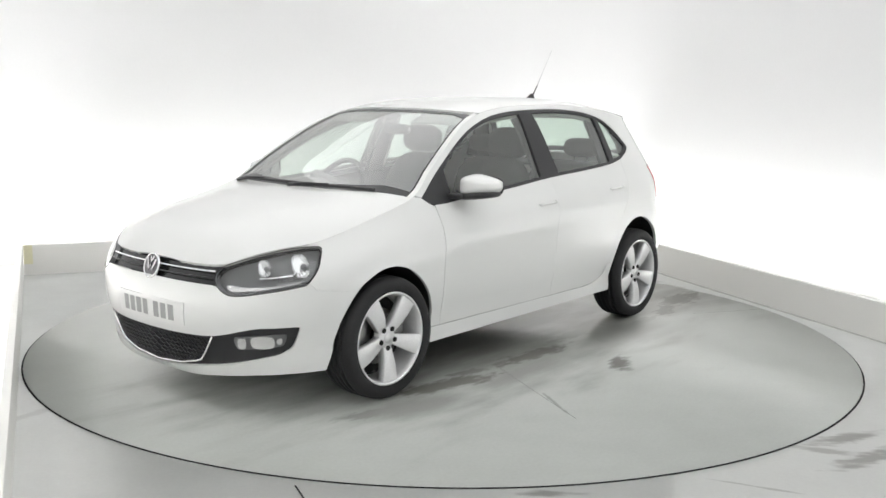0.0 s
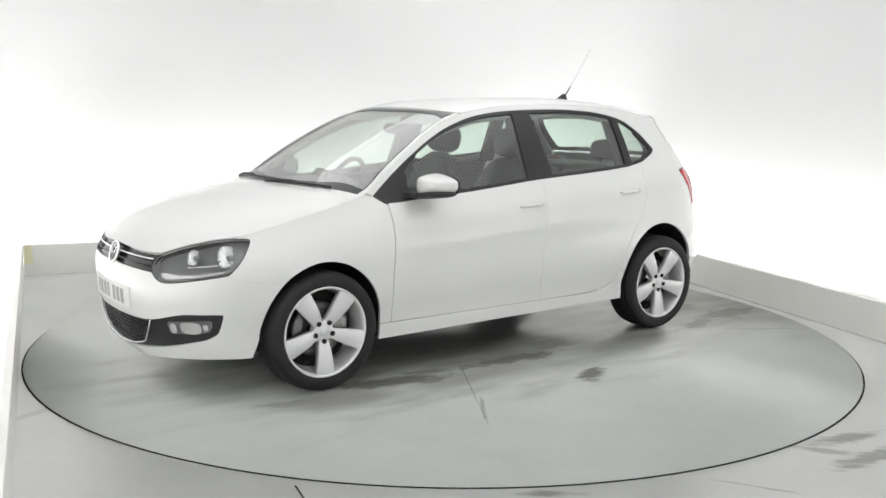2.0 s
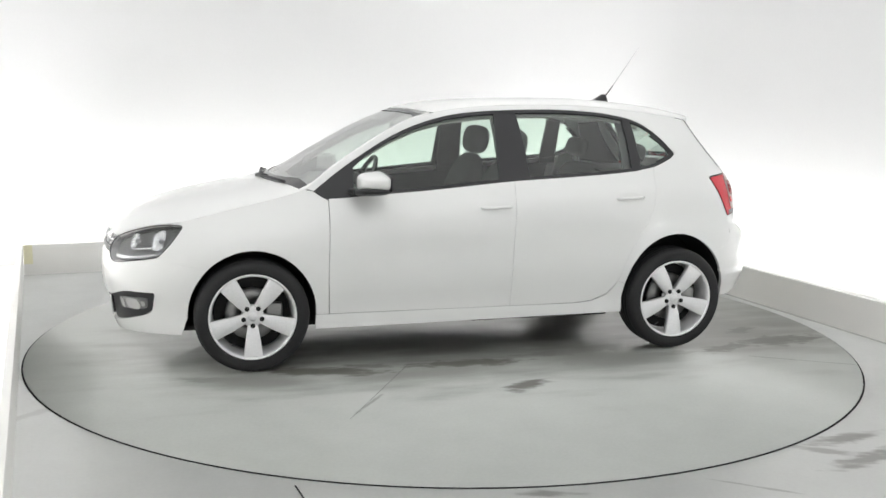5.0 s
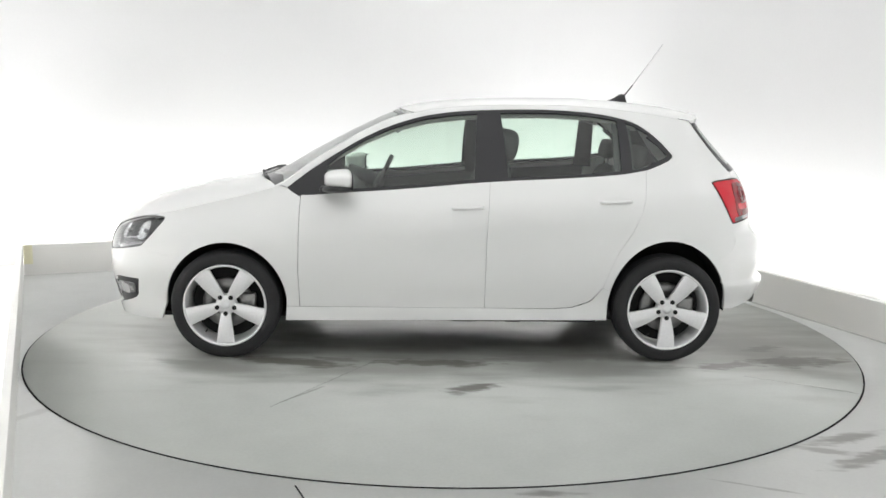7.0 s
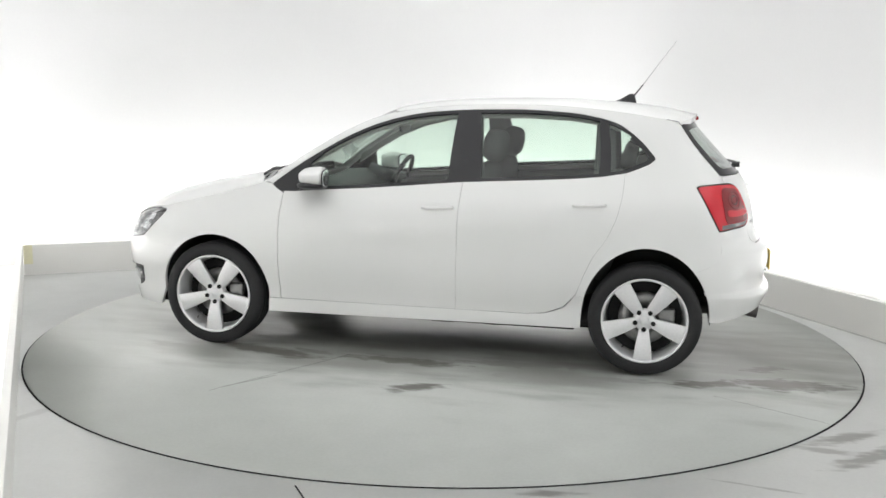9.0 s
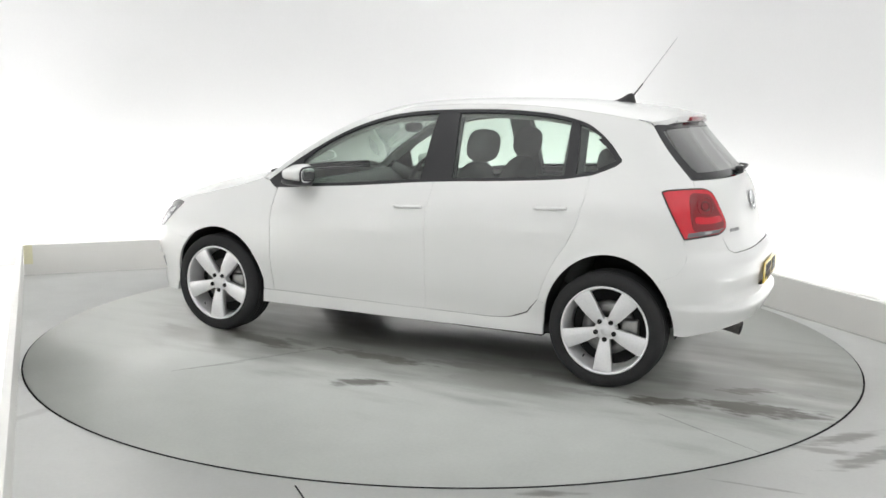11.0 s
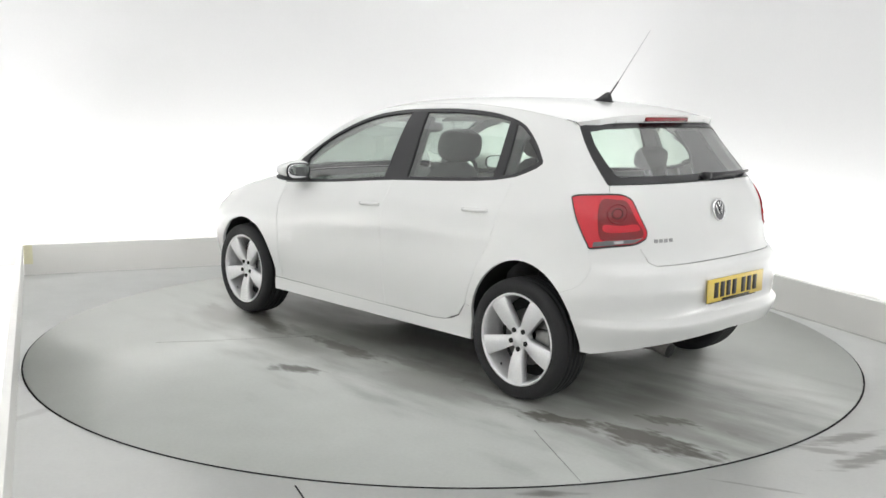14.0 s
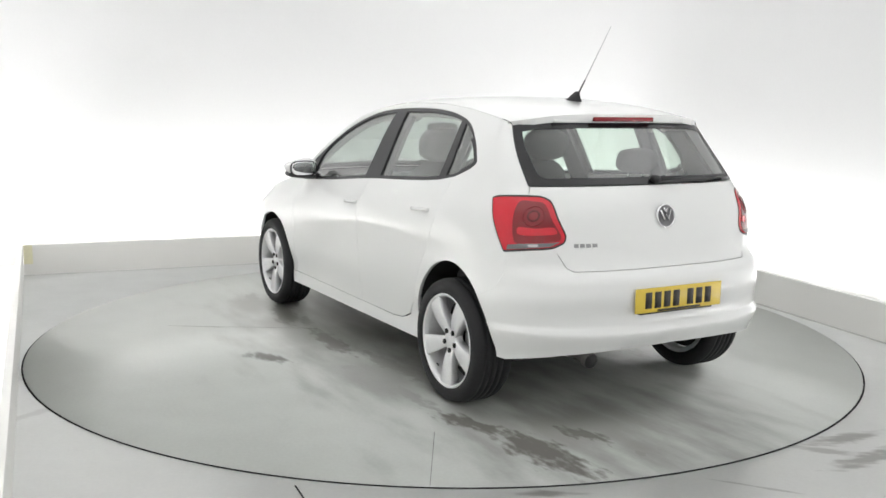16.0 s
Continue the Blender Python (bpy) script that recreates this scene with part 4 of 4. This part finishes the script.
def build_wheel(car, x, s, y=0.735):
    """Alloy wheel with five broad spokes; its outer face looks along +y."""
    hub = new("wheel")
    hub.parent = car
    hub.matrix_basis = pose(x, s * y, ZH) @ (Matrix.Identity(4) if s > 0 else Matrix.Rotation(math.pi, 4, "Z"))
    tagged(hub, "five-spoke silver alloy wheel with low black tyre")
    prof = [(.226, .085), (.232, .098), (.245, .104), (.268, .106), (.284, .100), (.295, .086), (.3005, .066), (.3015, .052), (.2955, .051), (.2955, .043), (.302, .042), (.302, .020), (.2955, .019), (.2955, .011), (.302, .010), (.302, -.010), (.2955, -.011), (.2955, -.019), (.302, -.020), (.302, -.042), (.2955, -.043), (.2955, -.051), (.3015, -.052), (.3005, -.066), (.295, -.086), (.284, -.100), (.245, -.104), (.228, -.09)]
    part("tyre", sharpen(lathe(prof, 72), 50), RUBBER, hub, "black low-profile tyre")
    rimp = [(.231, .090), (.229, .098), (.223, .099), (.217, .092), (.212, .070), (.205, .0), (.20, -.08), (.225, -.09)]
    part("rim", sharpen(lathe(rimp, 72), 50), ALLOY, hub, "bright silver rim")
    # added dark disc that stands in for the shade behind the spokes
    shade_disc = lathe([(.20, -.03), (.03, -.03)], 40)
    part("wheel_shade", shade_disc, DARK, hub)
    disc = lathe([(.06, -.005), (.062, .012), (.138, .012), (.140, -.006), (.14, -.012), (.06, -.012)], 40)
    part("brake_disc", sharpen(disc), STEEL, hub, "worn steel brake disc")
    bm = box(-.16, -.07, -.01, .035, -.06, .06, .012)
    part("brake_caliper", bm, STEEL, hub)
    # spokes: broad at the rim, waisted at the hub, hollowed along the middle
    for k in range(5):
        a = radians(-90 + 72 * k)
        bm = bmesh.new()
        rows = []
        for r, w, h, d in ((.020, .020, .066, .0), (.040, .0245, .070, .001), (.062, .0285, .077, .003), (.10, .0355, .087, .005), (.14, .0420, .092, .006), (.18, .047, .094, .006), (.20, .0495, .094, .004), (.216, .0515, .093, .002), (.224, .053, .091, .0)):
            row = [(-w, h - .012), (-w * .975, h - .002), (-w * .92, h), (0, h - d), (w * .92, h), (w * .975, h - .002), (w, h - .012), (w * .85, h - .045), (-w * .85, h - .045)]
            rows.append([bm.verts.new((r * math.cos(a) - q * math.sin(a), hh, r * math.sin(a) + q * math.cos(a))) for q, hh in row])
        for u, v in zip(rows, rows[1:]):
            for j in range(9):
                bm.faces.new((u[j], v[j], v[(j + 1) % 9], u[(j + 1) % 9]))
        bm.faces.new(rows[0])
        bm.faces.new(rows[-1][::-1])
        part("spoke", sharpen(bm, 40), ALLOY, hub)
    part("hub_boss", sharpen(lathe([(.060, .035), (.058, .062), (.050, .072), (.030, .073), (.0005, .073)], 40)), ALLOY, hub)
    cap = part("centre_cap", sharpen(lathe([(.026, .066), (.025, .076), (.021, .079), (.0005, .079)], 28)), ALLOY, hub, "round silver centre cap")
    part("cap_ring", lathe([(.0215, .0775), (.0205, .0800), (.0005, .0800)], 28), ALLOY, cap)
    for k in range(5):
        a = radians(-90 + 72 * k)
        bm = lathe([(.0125, .068), (.0125, .0790), (.0005, .0790)], 14)
        bm.transform(Matrix.Translation((.050 * math.cos(a), 0, .050 * math.sin(a))))
        part("bolt_hole", bm, DARK, hub)
    part("valve", tube([(.19 * math.cos(radians(-54)), .07, .19 * math.sin(radians(-54))), (.172 * math.cos(radians(-54)), .085, .172 * math.sin(radians(-54)))], .004), BLACK, hub)
    return hub


def build_underside(car):
    for cx, a, b, fn in ((1.232, .335, .352, "f"), (-1.236, .338, .388, "r")):
        for s in (1, -1):
            bm = bmesh.new()
            rows = []
            for i in range(25):
                p = radians(-3 + 186 * i / 24)
                x, z = cx + a * math.cos(p), ZH + b * math.sin(p)
                y = skin(along(x, z), z)[1]
                rows.append([bm.verts.new((cx + (x - cx) * k, s * (y - d), ZH + (z - ZH) * k)) for d, k in ((.012, 1.0), (.022, 1.012), (.40, 1.03))])
            for u, v in zip(rows, rows[1:]):
                for j in range(2):
                    bm.faces.new((u[j], u[j + 1], v[j + 1], v[j]))
            part("wheel_arch_liner", bm, DARK, car, "black wheel arch liner")
            bm = box(cx - .31, cx + .31, .44 if s > 0 else -.46, .46 if s > 0 else -.44, .38, .72)
            part("inner_arch", bm, DARK, car)
    bm = box(-1.40, 1.70, -.66, .66, .205, .235, .01)
    part("underbody", bm, DARK, car, "dark underbody")
    for s in (1, -1):
        part("jacking_rail", box(-.86, .86, .60 * s - .09, .60 * s + .09, .195, .25, .01), DARK, car)
    for x0, x1 in ((-.17, -.03), (-.43, -.34)):
        part("jacking_bracket", box(x0, x1, .55, .62, .176, .20, .006), DARK, car, "black bracket under the sill")
    part("axle", tube([(XR, -.70, .28), (XR, .70, .28)], .035), DARK, car)
    part("axle", tube([(XF, -.70, .28), (XF, .70, .28)], .03), DARK, car)
    bm = bmesh.new()
    bm2 = tube([(-1.45, .40, .30), (-1.62, .42, .315), (-1.76, .43, .325), (-1.85, .438, .308)], .036, bm, 16)
    part("exhaust_pipe", bm2, SOOT, car, "dull steel exhaust tail pipe")
    part("exhaust_mouth", tube([(-1.847, .4378, .3085), (-1.8515, .4381, .3077)], .0325, None, 16), DARK, car)
    part("silencer", tube([(-1.58, -.25, .37), (-1.58, .42, .37)], .07, None, 16), SOOT, car, "dull steel silencer")
    # inner skins so that no light leaks through the gaps
    part("front_bulkhead", box(.86, .90, -.70, .70, .22, .90), DARK, car)
    part("engine_bay", box(.92, 1.84, -.44, .44, .24, .66), DARK, car)
    part("boot_floor", box(-1.74, -1.05, -.43, .43, .38, .60), DARK, car)
    part("bumper_beam", box(-1.83, -1.64, -.48, .48, .42, .68, .03), DARK, car)


def build_cabin(car):
    part("cabin_floor", box(-1.2, .88, -.72, .72, .23, .27), TRIM, car)
    for s in (1, -1):
        # door cards follow the skin at a hand's depth
        card = [(.80, .30), (.80, .90)] + [(x, GLASS_LOW(x) - .012) for x in (.75, .6, .4, .2, 0, -.2, -.4, -.6, -.8, -1.0)] + [(-1.0, .74), (-.90, .52), (-.82, .34), (-.7, .30)]
        part("door_card", panel(card, skin, -.06, 0, .08, s), TRIM, car, "dark grey door lining")
        ledge = bmesh.new()
        a = [Vector(skin(x, GLASS_LOW(x) - .010)) for x in (.78, .6, .4, .2, 0, -.2, -.4, -.6, -.8, -1.0, -1.15)]
        for p, q in zip(a, a[1:]):
            quad = [p - Vector((0, .012, 0)), q - Vector((0, .012, 0)), q - Vector((0, .075, .0)), p - Vector((0, .075, .0))]
            ledge.faces.new([ledge.verts.new(v * Vector((1, s, 1))) for v in quad])
        part("window_ledge", ledge, TRIM, car)
        # inner pillars
        for pts in ([(-.16, .98), (-.15, 1.385), (-.29, 1.385), (-.33, .98)], [(-.93, 1.03), (-.93, 1.365), (-1.03, 1.34), (-1.05, 1.03)], [(-1.235, 1.06), (-1.235, 1.20), (-1.17, 1.325), (-1.38, 1.335), (-1.62, 1.04), (-1.4, 1.03)]):
            part("pillar_trim", panel(pts, skin, -.05, .02, .06, s), TRIM, car)
        rail = [(x, GLASS_TOP(x) - .012) for x in (.80, .619, .462, .307, .117, -.074, -.3, -.52, -.78, -.94, -1.06)] + [(x, EDGE(x) + .0) for x in (-1.06, -.9, -.6, -.3, -.074, .117, .307, .462, .619, .777)]
        part("roof_rail_trim", panel(rail, skin, -.045, .02, .06, s), LINING, car)
    lining = [(.25, 0.0), (.23, .30), (.19, .47), (0, .50), (-.4, .50), (-.9, .49), (-1.3, .46), (-1.36, .3), (-1.37, 0)]
    across("headlining", lining, lid, LINING, car, "light grey headlining", off=-.035, lip=.01)
    # dashboard
    bm = bmesh.new()
    prof = [(.88, .60), (.95, .88), (.90, .925), (.78, .95), (.66, .955), (.58, .94), (.54, .88), (.55, .74), (.62, .62)]
    n = 14
    rows = []
    for i in range(n + 1):
        y = -.70 + 1.40 * i / n
        hump = .028 * math.exp(-((y + .36) / .17) ** 2)
        rows.append([bm.verts.new((x - .10 * (y / .7) ** 2 * (x > .85), y, z + hump * (.62 < x < .8) - .03 * abs(y / .7) ** 3)) for x, z in prof])
    for u, v in zip(rows, rows[1:]):
        for j in range(len(prof) - 1):
            bm.faces.new((u[j], u[j + 1], v[j + 1], v[j]))
    bm.faces.new(rows[0])
    bm.faces.new(rows[-1][::-1])
    part("dashboard", bm, TRIM, car, "dark grey soft dashboard")
    part("centre_console", box(-.10, .60, -.10, .10, .27, .56, .03), TRIM, car)
    # steering wheel on the right-hand side
    m = Matrix.Translation((.43, -.36, .90)) @ Matrix.Rotation(radians(-26), 4, "Y")
    ringpts = [m @ Vector((0, .185 * math.cos(a), .185 * math.sin(a))) for a in [2 * math.pi * i / 32 for i in range(33)]]
    w = part("steering_wheel", tube(ringpts, .016, None, 8), BLACK, car, "black steering wheel")
    bm = blob((.035, .075, .06), 2.6)
    bm.transform(m)
    part("horn_pad", bm, TRIM, w)
    for a in (200, 340, 270):
        q = radians(a)
        part("wheel_spoke", tube([m @ Vector((0, .05 * math.cos(q), .05 * math.sin(q))), m @ Vector((0, .18 * math.cos(q), .18 * math.sin(q)))], .016, None, 6), TRIM, w)
    part("steering_column", tube([m @ Vector((.02, 0, 0)), m @ Vector((.22, 0, -.02))], .045, None, 10), TRIM, w)
    # front seats
    for y in (.36, -.36):
        seat = new("front_seat")
        seat.parent = car
        seat.matrix_basis = pose(-.015, y, .27)
        tagged(seat, "dark fabric front seat with headrest")
        bm = blob((.27, .25, .09), 3.2)
        bm.transform(Matrix.Translation((.07, 0, .17)))
        part("cushion", bm, FABRIC, seat)
        bm = blob((.085, .25, .34), 3.0, 24, 16)
        for v in bm.verts:
            k = (v.co.z + .34) / .68
            v.co.y *= 1 - .24 * k * k
            v.co.x += .035 * (abs(v.co.y) / .25) ** 2 * (1 if v.co.x > 0 else 0)
        bm.transform(Matrix.Translation((-.22, 0, .50)) @ Matrix.Rotation(radians(-16), 4, "Y"))
        part("backrest", bm, FABRIC, seat)
        bm = blob((.070, .148, .094), 2.9)
        bm.transform(Matrix.Translation((-.33, 0, .920)) @ Matrix.Rotation(radians(-10), 4, "Y"))
        part("headrest", bm, FABRIC, seat)
        for dy in (-.055, .055):
            part("headrest_post", tube([(-.315, dy, .78), (-.33, dy, .90)], .006), CHROME, seat)
    # rear bench
    bench = new("rear_bench")
    bench.parent = car
    bench.matrix_basis = pose(-.75, 0, .27)
    tagged(bench, "dark fabric rear bench with headrests")
    bm = blob((.26, .62, .10), 4)
    bm.transform(Matrix.Translation((.0, 0, .17)))
    part("cushion", bm, FABRIC, bench)
    for y in (.32, -.32):
        bm = blob((.075, .315, .31), 4)
        bm.transform(Matrix.Translation((-.28, y, .47)) @ Matrix.Rotation(radians(-17), 4, "Y"))
        part("backrest", bm, FABRIC, bench)
    for y in (.42, -.42):
        bm = blob((.045, .135, .065), 3.2)
        bm.transform(Matrix.Translation((-.36, y, .87)) @ Matrix.Rotation(radians(-12), 4, "Y"))
        part("headrest", bm, FABRIC, bench)
        for dy in (-.05, .05):
            part("headrest_post", tube([(-.35, y + dy, .74), (-.36, y + dy, .83)], .006), CHROME, bench)
    part("parcel_shelf", box(-1.62, -1.10, -.60, .60, 1.0, 1.015, .005), TRIM, car, "dark grey parcel shelf")
    m = Matrix.Translation((.30, 0, 1.27))
    bm = blob((.018, .11, .032), 3)
    bm.transform(m)
    part("rear_view_mirror", bm, BLACK, car, "black rear-view mirror")
    for y in (.33, -.33):
        bm = box(.20, .36, y - .18, y + .18, 1.335, 1.35, .006)
        bm.transform(Matrix.Translation((.28, 0, 1.34)) @ Matrix.Rotation(radians(24), 4, "Y") @ Matrix.Translation((-.28, 0, -1.34)))
        part("sun_visor", bm, LINING, car)


def build_aerial(car):
    z = lid(-1.08, 0)[2]
    # a fin: low in front, rising to a blunt back
    bm = bmesh.new()
    rows = []
    for x, h, w in ((-1.010, .004, .010), (-1.035, .014, .020), (-1.065, .034, .022), (-1.085, .048, .019), (-1.105, .052, .016), (-1.118, .048, .014), (-1.128, .016, .016), (-1.132, .0, .016)):
        base = lid(x, 0)[2] - .004
        rows.append([bm.verts.new((x, y, base + q)) for y, q in ((-w, 0), (-w * .9, h * .45), (-w * .45, h * .93), (0, h + .004), (w * .45, h * .93), (w * .9, h * .45), (w, 0))])
    for u, v in zip(rows, rows[1:]):
        for j in range(6):
            bm.faces.new((u[j], u[j + 1], v[j + 1], v[j]))
    bm.faces.new(rows[0])
    bm.faces.new(rows[-1][::-1])
    a = part("aerial", bm, BLACK, car, "black roof aerial fin with thin rod")
    part("rod", tube([(-1.112, 0, z + .035), (-1.165, 0, z + .105)], .0050, None, 8, .7), BLACK, a)
    part("whip", tube([(-1.163, 0, z + .103), (-1.346, -.005, 1.815)], .0028, None, 6, .5), WHIP, a, "thin grey aerial whip")


def build_car():
    car = new("car")
    tagged(car, "white five-door hatchback with silver alloy wheels, parked on a turntable", "car")
    build_skin(car)
    gate = build_glazing(car)
    build_lamps(car, gate)
    build_mirrors(car)
    for x in (XF, XR):
        for s in (1, -1):
            build_wheel(car, x, s)
    build_underside(car)
    build_cabin(car)
    build_aerial(car)
    return car


turntable = build_turntable()
hatchback = build_car()


def motions():
    rows_table, rows_car = [], []
    for k in range(33):
        t = k * 0.5
        turn = Matrix.Rotation(radians(turn_angle(t)), 4, "Z")
        rows_table.append((t, turn))
        rows_car.append((t, turn @ Matrix.Translation((0.0019, -0.1371, 0.0))))
    walk(turntable, rows_table)
    walk(hatchback, rows_car)


motions()
